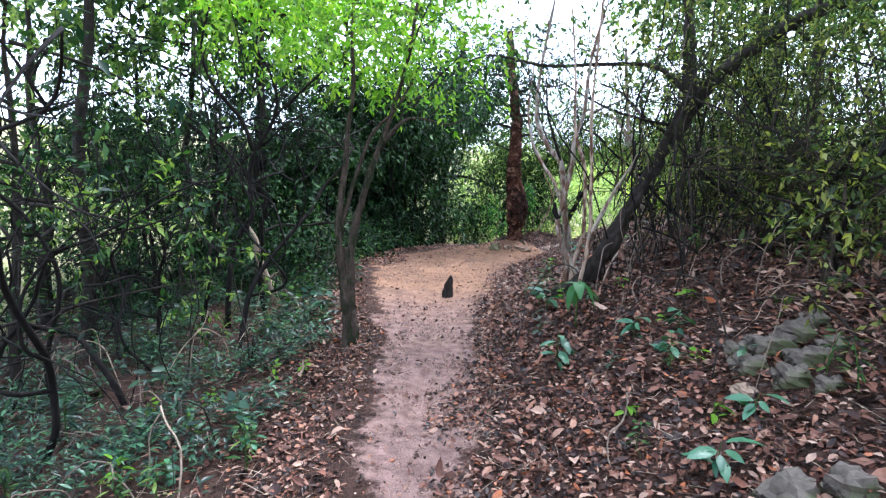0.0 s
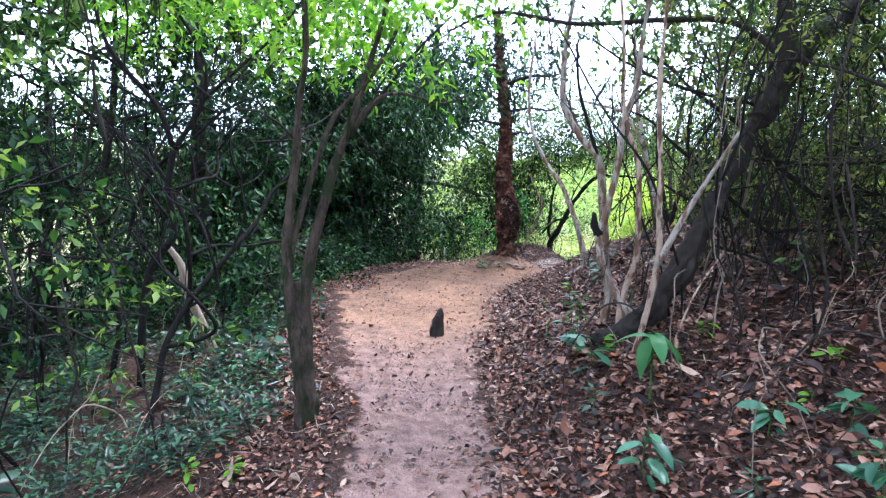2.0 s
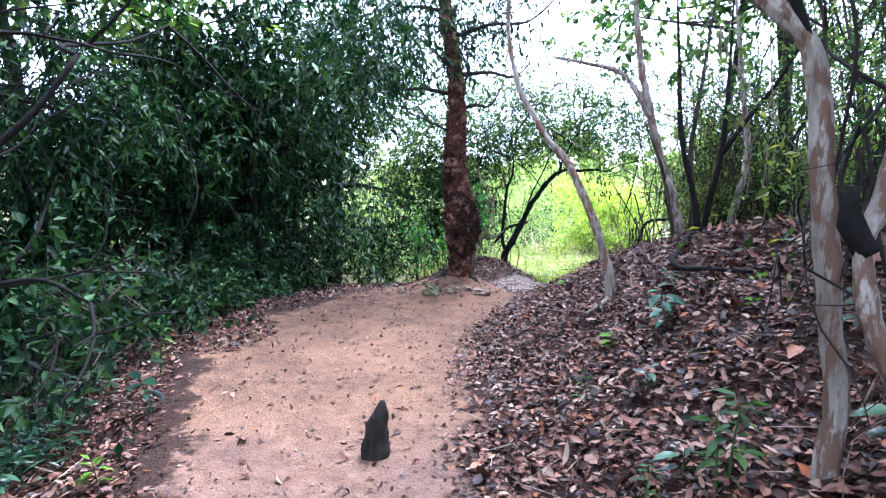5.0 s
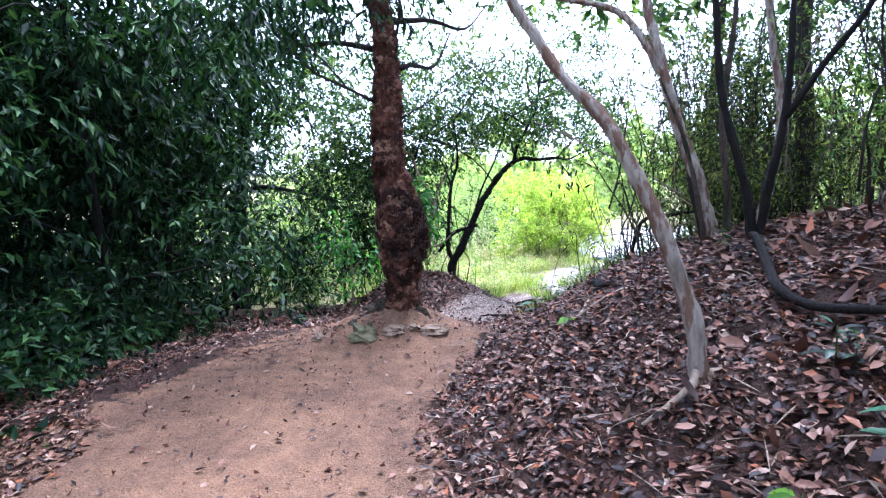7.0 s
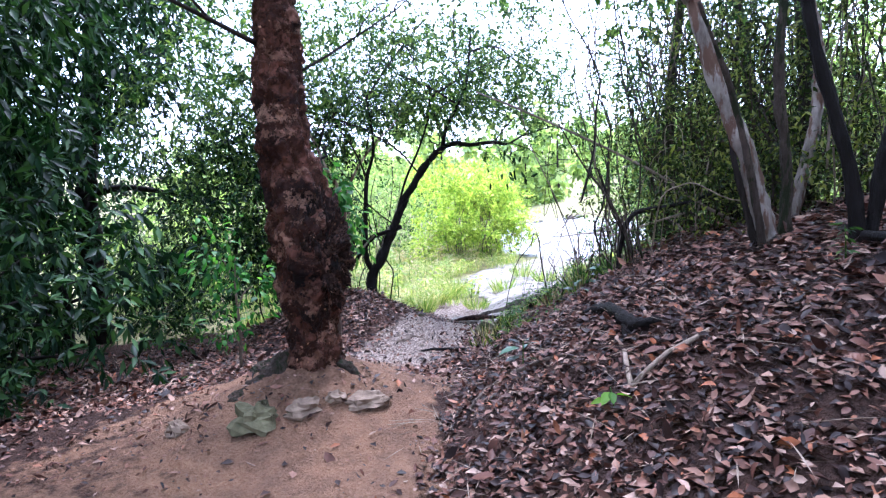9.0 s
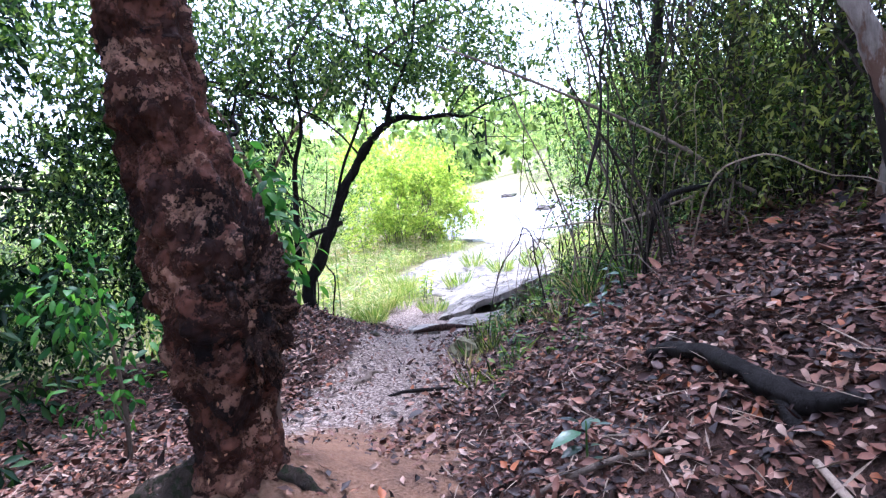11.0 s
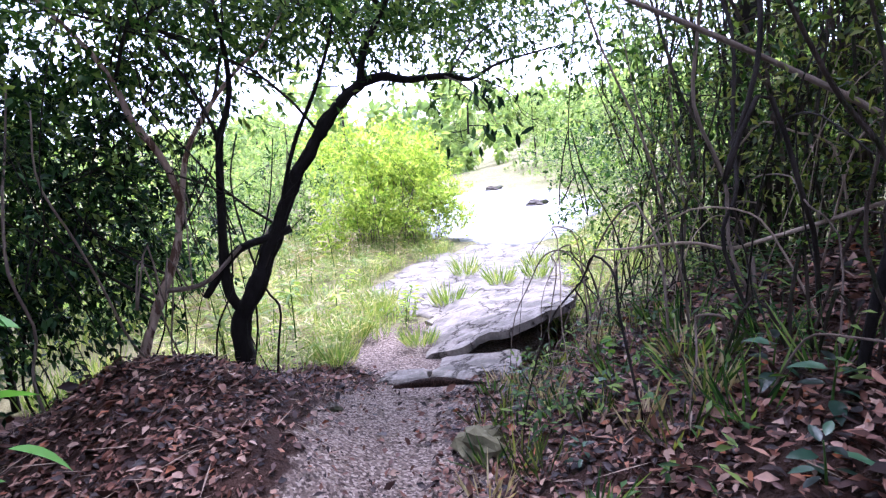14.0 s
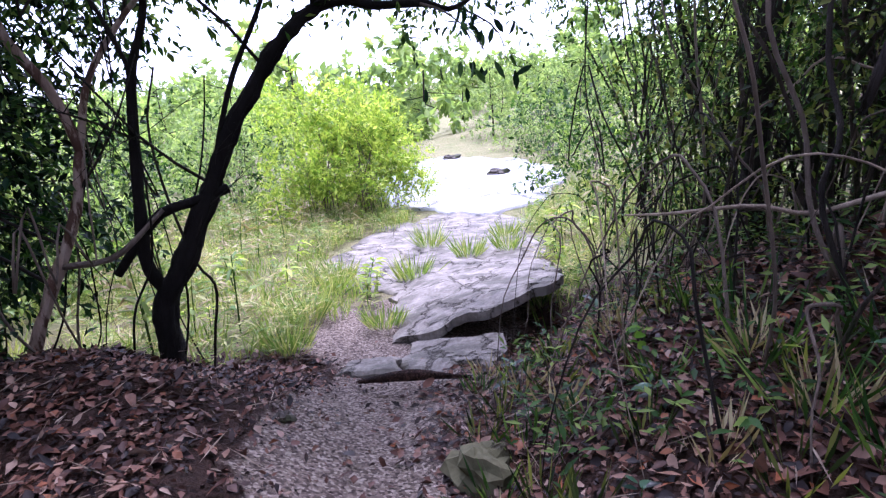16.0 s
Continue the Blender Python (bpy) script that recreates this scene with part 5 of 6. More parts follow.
# ---------- lianas ----------
def liana(r, x, y, top, wander, mat, group, name="vine"):
    z = gz(x, y) - 0.05
    pts, dx, dy = [(x, y, z)], r.uniform(-1, 1) * wander, r.uniform(-1, 1) * wander
    while z < top:
        z += r.uniform(0.18, 0.45)
        dx, dy = dx * 0.6 + r.uniform(-1, 1) * wander, dy * 0.6 + r.uniform(-1, 1) * wander
        x, y = x + dx, y + dy
        pts.append((x, y, z))
        if r.random() < 0.12:
            z -= r.uniform(0.2, 0.5)
            pts.append((x + dx, y + dy, z))
    w = r.uniform(0.003, 0.010)
    single(name, tube(pts, [w, w, w * 0.6], 6, len(pts) * 3), mat, pts[0], "thin crooked woody vine climbing through the thicket", "vine", group)


lr = random.Random(77)
for x, y in scatter(39, 20, 1.75, 3.2, 4.7, 6.2, lambda x, y: side(x, y)[0] > 1.5, 0.15):
    liana(lr, x, y, lr.uniform(2.2, 3.6), 0.15, lr.choice((M_BARK_DARK, M_BARK_GREY, M_BARK_SHADED)), "vines round the leaning tree")
for x, y in scatter(31, 60, 1.7, 5.5, 4.6, 9.0, lambda x, y: side(x, y)[0] > (1.5 if y < 7.6 else 2.9), 0.16):
    liana(lr, x, y, lr.uniform(2.0, 4.2), 0.13, lr.choice((M_BARK_DARK, M_TWIG, M_BARK_SHADED)), "vines on the bank")
for x, y in scatter(32, 40, -5.5, -1.9, 5.0, 12.5, lambda x, y: side(x, y)[0] < -side(x, y)[1][1] - 1.2, 0.3):
    liana(lr, x, y, lr.uniform(2.0, 4.5), 0.11, lr.choice((M_BARK_SHADED, M_BARK_DARK)), "vines under the dark trees")
for x, y in scatter(33, 55, 4.2, 8.0, 12.4, 17.0, lambda x, y: side(x, y)[0] > side(x, y)[1][2] + 0.8, 0.22):
    liana(lr, x, y, lr.uniform(1.2, 3.4), 0.12, lr.choice((M_TWIG, M_BARK_GREY, M_BARK_DARK)), "stems in the thicket")
for x, y in scatter(34, 22, 2.0, 3.9, 15.9, 17.2, lambda x, y: side(x, y)[0] < -1.0, 0.16):
    liana(lr, x, y, lr.uniform(1.0, 2.6), 0.11, lr.choice((M_TWIG, M_BARK_DARK, M_BARK_SHADED)), "vines by the arching tree")
for x, y in scatter(35, 26, 3.2, 7.0, 9.3, 12.6, lambda x, y: side(x, y)[0] > 3.0, 0.3):
    liana(lr, x, y, lr.uniform(2.4, 4.2), 0.06, lr.choice((M_TWIG, M_BARK_DARK)), "stems on top of the bank")

def bramble(r, x, y, span, high, mat, label, group):
    """A thin bare stem that rises, arches over and comes down again."""
    a = r.uniform(0, 6.28)
    pts = []
    for i in range(8):
        k = i / 7
        px, py = x + math.cos(a + 0.5 * k) * span * k, y + math.sin(a + 0.5 * k) * span * k
        pts.append((px + r.gauss(0, 0.03), py + r.gauss(0, 0.03), gz(px, py) - 0.02 + high * math.sin(math.pi * min(1, 0.08 + k * r.uniform(0.85, 1.0))) * (0.4 if i in (0, 7) else 1)))
    pts[0] = (x, y, gz(x, y) - 0.04)
    w = r.uniform(0.003, 0.008)
    single("bramble", tube(pts, [w, w * 0.8, w * 0.4], 5, 20), mat, pts[0], label, "vine", group)


for x, y in scatter(36, 60, 1.3, 4.2, 2.6, 7.0, lambda x, y: side(x, y)[0] > side(x, y)[1][2] + 0.6, 0.2):
    bramble(lr, x, y, lr.uniform(0.4, 1.2), lr.uniform(0.1, 0.6), lr.choice((M_TWIG, M_BARK_DARK, M_BARK_DARK, M_BARK_MOTTLED)), "thin bare stem arching over dead leaves", "bare stems on the bank")
for x, y in scatter(37, 44, -4.6, -1.3, 2.6, 8.5, lambda x, y: side(x, y)[0] < -side(x, y)[1][1] - 0.5 and not (x > -1.5 and y < 5), 0.25):
    bramble(lr, x, y, lr.uniform(0.5, 1.3), lr.uniform(0.2, 0.8), lr.choice((M_TWIG, M_BARK_DARK, M_DRYWOOD)), "thin bare stem arching over low herbs", "bare stems under the trees")
for x, y in scatter(38, 66, 3.6, 7.0, 12.2, 16.0, lambda x, y: side(x, y)[0] > side(x, y)[1][2] + 0.5, 0.2):
    bramble(lr, x, y, lr.uniform(0.4, 1.3), lr.uniform(0.2, 1.1), lr.choice((M_TWIG, M_BARK_DARK, M_DRYWOOD)), "thin bare stem arching out of the thicket", "bare stems by the thicket")

# ---------- the clearing ----------
bush = [forest_tree("shrub", 91 + i, 2.5, 1.15, (0.09, 0.038), M_LEAF_YELLOW, M_TWIG, 480, 12, -0.2, "bright yellow-green leafy shrub in the open", "bright shrubs in the clearing", 0.05, 26, 9, 0.5) for i in range(2)]
plant_all(bush, [(9.0, 22.3), (8.5, 22.9), (9.7, 23.4), (9.0, 24.3), (10.0, 22.8), (10.4, 24.9)], 23, 0.55, 1.2)


def open_ground(x, y, d, t):
    """Where weeds grow in the clearing: off the trail and off the bare stone."""
    def stone(cx, cy, a, b, turn):
        c, s_ = math.cos(radians(turn)), math.sin(radians(turn))
        u, v = (x - cx) * c + (y - cy) * s_, -(x - cx) * s_ + (y - cy) * c
        return (u / a) ** 2 + (v / b) ** 2 < 0.85
    bare = stone(7.7, 18.9, 2.2, 1.6, 50) | stone(15, 26, 8.8, 2.9, 49) | stone(6.3, 16.9, 1.9, 0.9, 50) | stone(9.4, 20.0, 1.6, 1.2, 50)
    tread = (d > -t[:, 1]) & (d < t[:, 2]) & (y < 17.2)
    return (y + 0.55 * x > 18.8) & (d > -8) & (d < 5) & ~bare & ~tread


def blades(n, x, y, h, w, lean_=0.35):
    z = ground(x, y)
    a = rng.uniform(0, 6.28, n)
    d = np.stack([np.cos(a) * lean_, np.sin(a) * lean_, np.ones(n)], 1) + rng.normal(0, 0.15, (n, 3))
    p = np.stack([x, y, z - 0.01], 1)
    s = rng.normal(0, 1, (n, 3))
    return leaves(p, d, s, h * rng.uniform(0.5, 1.3, n), w, 0.1)


gx, gy = rng.uniform(2.0, 14, 60000), rng.uniform(15.5, 27, 60000)
gd, gt = trail(gx, gy)
keep = open_ground(gx, gy, gd, gt) & (fbm(gx, gy, 1.1) > -0.05)
gx, gy = gx[keep][:16000], gy[keep][:16000]
single("grass", blades(len(gx), gx, gy, 0.3, 0.012), M_GRASS, (0, 0, 0), "yellow-green grass in the open clearing", "grass", kind="stuff")

# stone sheet and slabs
def sheet(points, z_add, thick, nseg, seed, tilt=(0, 0)):
    """A flat stone with an uneven outline, lying on the ground: points are centre and half axes with a turn."""
    cx, cy, a, b, turn = points
    vs, fs = [], []
    rings, c, s = nseg // 4, math.cos(radians(turn)), math.sin(radians(turn))
    for i in range(rings + 2):
        k = min(i, rings) / rings
        for j in range(nseg):
            t = 2 * math.pi * j / nseg
            w = 1 + 0.38 * noise.noise(Vector((math.cos(t) * 1.7 + seed, math.sin(t) * 1.7, 0))) + 0.08 * noise.noise(Vector((math.cos(t) * 6, math.sin(t) * 6, seed)))
            u, v = a * k * w * math.cos(t), b * k * w * math.sin(t)
            x, y = cx + u * c - v * s, cy + u * s + v * c
            z = float(ground(x, y, False)[0]) if i <= rings else None
            lift = z_add + tilt[0] * u + tilt[1] * v + 0.03 * noise.noise(Vector((x * 1.5, y * 1.5, seed)))
            vs.append([x, y, (z + lift) if z is not None else vs[-nseg][2] - thick])
    for i in range(rings + 1):
        for j in range(nseg):
            fs.append((i * nseg + j, i * nseg + (j + 1) % nseg, (i + 1) * nseg + (j + 1) % nseg, (i + 1) * nseg + j))
    return np.array(vs), np.array(fs)[:, ::-1]


single("rock_sheet", sheet((15.0, 26.0, 8.8, 2.9, 49), 0.05, 0.4, 80, 3.0), M_SHEET, (0, 0, 0), "broad sheet of pale wet granite in the open", "rock")
single("rock_slab", sheet((7.7, 18.9, 2.2, 1.6, 50), 0.03, 0.2, 48, 5.0), M_SLAB, (0, 0, 0), "cracked pale grey granite pavement beside the grass", "rock")
single("rock_slab", sheet((9.4, 20.0, 1.6, 1.2, 50), 0.02, 0.2, 48, 6.0), M_SLAB, (0, 0, 0), "cracked pale grey granite pavement beside the grass", "rock")


def plate(a, b, c, d, thick, seed, wob=0.05, n=26):
    """A stone plate between four corners, uneven above and along its edges."""
    p = [np.array(q, float) for q in (a, b, c, d)]
    top = []
    for i in range(n + 1):
        for j in range(n + 1):
            u, v = i / n, j / n
            q = (p[0] * (1 - u) + p[1] * u) * (1 - v) + (p[3] * (1 - u) + p[2] * u) * v
            e = min(u, 1 - u, v, 1 - v)
            w = Vector((q[0] * 2.3, q[1] * 2.3, seed))
            k = wob * max(0.0, 1 - e * 6)
            q = q + np.array([noise.noise(w * 2) * k * 2, noise.noise(w * 2 + Vector((5, 0, 0))) * k * 2, 0.035 * noise.noise(w) + 0.012 * noise.noise(w * 5) - 0.02 * max(0, 1 - e * 12)])
            top.append(q)
    top = np.array(top)
    low = top - np.array([0, 0, thick])
    m = n + 1
    fs = [(i * m + j, (i + 1) * m + j, (i + 1) * m + j + 1, i * m + j + 1) for i in range(n) for j in range(n)]
    k = m * m
    fs += [(k + i * m + j, k + i * m + j + 1, k + (i + 1) * m + j + 1, k + (i + 1) * m + j) for i in range(n) for j in range(n)]
    rim = [i * m for i in range(n)] + [n * m + j for j in range(n)] + [i * m + n for i in range(n, 0, -1)] + [j for j in range(n, 0, -1)]
    fs += [(rim[i], k + rim[i], k + rim[(i + 1) % len(rim)], rim[(i + 1) % len(rim)]) for i in range(len(rim))]
    return np.vstack([top, low]), np.array(fs)


single("rock_slab", plate((5.08, 16.32, -0.41), (5.98, 15.34, 0.11), (7.6, 16.7, -0.26), (7.1, 18.9, -0.46), 0.075, 2.0, 0.09, 40), M_SLAB, (5.9, 16.5, -0.2), "tilted lichen-grey granite slab with a dark hollow beneath", "rock", smooth=False)
single("rock_slab", plate((4.75, 15.75, -0.345), (5.12, 15.2, -0.25), (5.55, 15.5, -0.23), (5.2, 16.2, -0.37), 0.1, 4.0, 0.06, 14), M_SLAB, (5.2, 15.7, -0.25), "low flat pale stone in the trail", "rock", smooth=False)
single("rock_slab", plate((4.35, 15.95, -0.31), (4.65, 15.65, -0.29), (4.85, 15.95, -0.31), (4.55, 16.2, -0.33), 0.1, 6.0, 0.06, 10), M_SLAB, (4.6, 15.9, -0.3), "small flat pale stone set in the gritty trail", "rock", smooth=False)


def rock(x, y, radii, seed, mat, label, lift=0.3, group=""):
    z = gz(x, y) + radii[2] * lift
    single("rock", lump((x, y, z), radii, seed, 0.62, 10, 14, 1.7), mat, (x, y, z), label, "rock", group, smooth=False)


for rx, ry, rr in ((1.98, 3.24, 0.17), (2.2, 3.42, 0.2), (2.42, 3.5, 0.19), (2.12, 3.02, 0.16), (2.3, 3.18, 0.17), (2.0, 3.46, 0.12), (2.5, 3.26, 0.13), (2.24, 2.86, 0.12), (1.86, 3.06, 0.1), (2.6, 3.62, 0.15)):
    rock(rx, ry, (rr * 0.8, rr * 0.62, rr * 0.5), rx * 3 + ry, M_ROCK_TAN if rr < 0.12 else M_ROCK, "weathered grey-brown boulder among fallen leaves", 0.1, "boulders on the bank")
for rx, ry, rr in ((15.6, 25.0, 0.4), (19.6, 31.5, 0.4), (17.6, 31.6, 0.3)):
    rock(rx, ry, (rr, rr * 0.7, rr * 0.35), rx, M_ROCK, "dark weathered boulder on the granite sheet", 0.4, "boulders on the granite")
rock(1.17, 12.04, (0.115, 0.085, 0.09), 5.0, M_ROCK_GREEN, "greenish angular stone by the roots")
rock(1.42, 12.02, (0.1, 0.065, 0.05), 6.0, M_ROCK_TAN, "flat tan stone by the roots")
rock(1.78, 12.0, (0.11, 0.07, 0.05), 7.0, M_ROCK_TAN, "flat tan stone by the roots")
rock(1.62, 12.06, (0.06, 0.05, 0.035), 11.0, M_ROCK_TAN, "flat tan stone by the roots")
rock(0.8, 12.25, (0.055, 0.04, 0.05), 8.0, M_ROCK_TAN, "small tan stone on the clay")
rock(1.62, 2.16, (0.15, 0.12, 0.11), 12.0, M_ROCK, "mossy boulder half sunk among fallen leaves", -0.2, "boulders on the bank")
rock(1.84, 2.06, (0.12, 0.1, 0.09), 13.0, M_ROCK, "mossy boulder half sunk among fallen leaves", 0.2, "boulders on the bank")
rock(3.52, 15.02, (0.045, 0.04, 0.035), 21.0, M_ROCK, "small dark stone on the edge of the mound")
rock(3.95, 14.15, (0.14, 0.13, 0.12), 9.0, M_ROCK_GREEN, "mossy stone at the edge of the trail")

# stump in the trail
stump = thing("tree_stump", (0.13, 7.92, gz(0.13, 7.92)), "small dark weathered stump standing in the trail", "stump")
part("stump_body", tube([(0.12, 7.92, -0.02), (0.12, 7.92, 0.13), (0.13, 7.92, 0.24), (0.15, 7.92, 0.31), (0.16, 7.92, 0.38)], [0.085, 0.07, 0.062, 0.045, 0.012], 14, 16, 0.3, 5.0, 9.0), M_BARK_DARK, stump)
part("splinter", tube([(0.07, 7.9, 0.0), (0.06, 7.89, 0.14), (0.065, 7.9, 0.19)], [0.03, 0.024, 0.006], 8, 8, 0.3, 7.0), M_BARK_DARK, stump)

# fallen wood
def stick(pts, rad, mat, label, name="stick"):
    single(name, tube(pts, rad, 8, None, 0.2, pts[0][0] * 3), mat, pts[0], label, "dead wood")


log = thing("fallen_branch", (3.05, 11.3, gz(3.05, 11.3)), "crooked dark fallen branch lying on dead leaves", "dead wood")
part("limb", tube([(3.24, 11.8, 0.62), (3.25, 11.69, 0.67), (3.16, 11.48, 0.72), (3.02, 11.26, 0.745), (2.91, 11.09, 0.745), (2.87, 10.96, 0.765), (2.88, 10.85, 0.8)], [0.02, 0.036, 0.032, 0.036, 0.042, 0.038, 0.016], 14, 56, 0.38, 3.0, 9.0, 0.006), M_BARK_SHADED, log)
part("side_limb", tube([(2.92, 11.1, 0.74), (2.84, 11.02, 0.71), (2.77, 10.95, 0.66)], [0.034, 0.028, 0.014], 10, 14, 0.3, 5.0, 9.0), M_BARK_SHADED, log)
stick([(4.3, 15.62, -0.24), (4.42, 15.45, -0.2), (4.52, 15.35, -0.19), (4.6, 15.18, -0.17), (4.72, 15.02, -0.17)], [0.012, 0.034, 0.04, 0.022, 0.008], M_BURL, "dark fallen branch lying across the trail", "branch_on_ground")
stick([(2.8, 13.64, 0.02), (2.92, 13.56, 0.06), (3.04, 13.53, 0.05), (3.14, 13.41, 0.062), (3.26, 13.37, 0.04), (3.36, 13.27, 0.02)], [0.006, 0.011, 0.015, 0.012, 0.009, 0.004], M_BARK_SHADED, "thin dark root crossing the gritty trail", "root_on_ground")
stick([(2.62, 13.72, 0.04), (2.74, 13.84, 0.1), (2.86, 13.88, 0.085), (2.94, 13.98, 0.1), (3.06, 13.97, 0.05), (3.2, 14.08, 0.0)], [0.012, 0.024, 0.028, 0.022, 0.02, 0.008], M_TWIG, "gnarled brown root at the foot of the mound", "root_on_ground")
stick([(4.63, 13.94, 0.91), (4.71, 13.77, 0.92), (4.84, 13.52, 0.95), (4.92, 13.36, 0.92), (5.0, 13.2, 0.97), (5.39, 12.82, 1.12)], [0.004, 0.007, 0.009, 0.010, 0.012], M_DRYWOOD, "bare dry branch reaching out of the thicket", "dead_branch")


# ---------- plants on the ground ----------
def herb(seed, height, n, length, width, mat, label, group, droop=0.25, at=None):
    """A seedling: thin stem, leaves set round it."""
    r = np.random.default_rng(seed)
    t = thing("seedling", (0, 0, 0), label, "plant", group)
    top = (r.normal(0, 0.1) * height, r.normal(0, 0.1) * height, height)
    part("stem", tube([(0, 0, -0.04), (top[0] * 0.3, top[1] * 0.5, height * 0.5), top], [0.005, 0.004, 0.002], 6, 8), M_LEAF_MID, t)
    k = np.sqrt(r.uniform(0.08, 1, n))
    a = r.uniform(0, 6.28, n)
    p = np.stack([top[0] * k, top[1] * k, height * k], 1)
    d = np.stack([np.cos(a), np.sin(a), r.uniform(-droop, 0.55, n)], 1)
    ln = length * r.uniform(0.6, 1.2, n)
    part("foliage", broad_leaves(p + unit(d) * 0.02, d, np.array([0, 0, 1.0]) + r.normal(0, 0.25, (n, 3)), ln, width * ln / length, r.uniform(0.1, 0.5, n), 0.12, "round"), mat, t)
    return t


left_herbs = [herb(101, 0.28, 16, 0.11, 0.05, M_LEAF_BLUE, "blue-green seedling on the shaded ground", "seedlings left of the trail"),
              herb(102, 0.22, 12, 0.09, 0.045, M_LEAF_BRIGHT, "fresh green seedling on the shaded ground", "seedlings left of the trail"),
              herb(103, 0.4, 26, 0.12, 0.03, M_LEAF_BLUE, "narrow-leaved blue-green herb on shaded soil", "seedlings left of the trail"),
              herb(104, 0.34, 30, 0.07, 0.02, M_LEAF_MID, "ferny green herb with fine leaves", "seedlings left of the trail")]
spots = [(-1.56, 4.14), (-1.59, 5.24), (-1.93, 6.31), (-1.4, 9.5), (-1.3, 8.8), (-1.25, 7.8), (-1.3, 7.2)]
plant_all(left_herbs, spots + scatter(41, 62, -4.5, -0.7, 1.8, 9.5, lambda x, y: side(x, y)[0] < -side(x, y)[1][1] - 0.2 and math.hypot(x + 0.98, y - 5.79) > 0.3 and not (x > -1.3 and y < 4.5), 0.22), 42, 0.7, 1.4)
right_herbs = [herb(111, 0.2, 9, 0.1, 0.045, M_LEAF_BLUE, "small green seedling among fallen leaves", "seedlings on the bank"),
               herb(112, 0.14, 7, 0.08, 0.04, M_LEAF_BRIGHT, "fresh green seedling among fallen leaves", "seedlings on the bank"),
               herb(113, 0.3, 22, 0.07, 0.022, M_LEAF_MID, "fine-leaved green herb on the bank", "seedlings on the bank")]
spots = [(1.95, 3.24), (1.64, 2.94), (1.14, 2.84), (1.3, 3.9), (1.84, 4.34), (1.27, 6.54), (1.2, 6.7), (1.75, 3.5)]
plant_all(right_herbs, spots + scatter(43, 48, 0.9, 4.6, 2.4, 8.6, lambda x, y: side(x, y)[0] > side(x, y)[1][2] + 0.3, 0.25), 44, 0.7, 1.3)
plant_all([copy_thing(m, Matrix()) for m in right_herbs], [(2.6, 11.6), (2.35, 10.6), (3.4, 10.3), (2.3, 8.6), (2.5, 8.4)] + scatter(45, 30, 3.2, 7.0, 12.4, 16.4, lambda x, y: side(x, y)[0] > side(x, y)[1][2] + 0.05, 0.22), 46, 0.6, 1.2)

broad_herbs = [herb(114, 0.24, 11, 0.16, 0.07, M_LEAF_TEAL, "leafy blue-green young plant among fallen leaves", "broad seedlings by the trail", 0.4),
               herb(115, 0.32, 14, 0.13, 0.055, M_LEAF_TEAL, "leafy blue-green young plant among fallen leaves", "broad seedlings by the trail", 0.3)]
plant_all(broad_herbs, [(1.79, 2.82), (1.58, 3.55), (1.56, 4.23), (-1.35, 3.7), (-1.59, 4.23), (-1.91, 3.61), (-2.4, 3.9), (0.98, 4.33), (1.84, 4.05), (1.08, 5.9), (1.12, 5.6), (2.0, 8.1), (1.4, 2.42)], 47, 0.75, 1.15)

# the plant with large hanging leaves
bigleaf = thing("broad_leaved_plant", (1.25, 4.9, gz(1.25, 4.9)), "young plant with large drooping green leaves", "plant")
part("stem", tube([(1.25, 4.9, gz(1.25, 4.9) - 0.03), (1.25, 4.9, 0.6), (1.24, 4.89, 0.84)], [0.008, 0.007, 0.005], 8, 10), M_LEAF_MID, bigleaf)
for i in range(6):
    a = i * 1.07 + 0.4
    part("leaf", broad_leaves(np.array([(1.24, 4.89, 0.82 + 0.012 * i)]), np.array([(math.cos(a), math.sin(a), (0.1, -0.5, 0.3, -0.7, 0.0, -0.3)[i])]), np.array([(0, 0, 1.0)]), (0.25, 0.2, 0.23, 0.22, 0.18, 0.24)[i], 0.1, 0.75, 0.12, "fine"), M_LEAF_MID3, bigleaf)


# leafy sapling behind the red tree
def sapling(at, height, blobs, n, label, seed):
    """A thin stem with side shoots and broad leaves in loose lumps."""
    r = np.random.default_rng(seed)
    z = gz(*at)
    t = thing("sapling", (at[0], at[1], z), label, "tree")
    part("trunk", tube([(at[0], at[1], z - 0.05), (at[0] + 0.02, at[1] - 0.03, z + height * 0.4), (at[0] + 0.01, at[1] - 0.08, z + height * 0.75), (at[0] + 0.03, at[1] - 0.1, z + height)], [0.016, 0.013, 0.009, 0.004], 8, 24), M_TWIG, t)
    for b in blobs:
        k = max(z + 0.1, b[2] - 0.2)
        part("branch", tube([(at[0] + 0.01, at[1] - 0.05, k), ((at[0] + b[0]) / 2, (at[1] + b[1]) / 2, (k + b[2]) / 2 + 0.04), tuple(b[:3])], [0.008, 0.006, 0.003], 6, 12), M_TWIG, t)
    c, o = blob_points(r, n, blobs, 0.2)
    p, m = np.repeat(c, 5, 0) + r.normal(0, 0.05, (n * 5, 3)), n * 5
    part("crown", broad_leaves(p, np.repeat(o, 5, 0) + r.normal(0, 0.6, (m, 3)) - np.array([0, 0, 0.5]), np.array([0, 0, 1.0]) + r.normal(0, 0.4, (m, 3)), r.uniform(0.05, 0.095, m), r.uniform(0.024, 0.04, m), 0.3, 0.15, "fine"), M_LEAF_MID2, t)


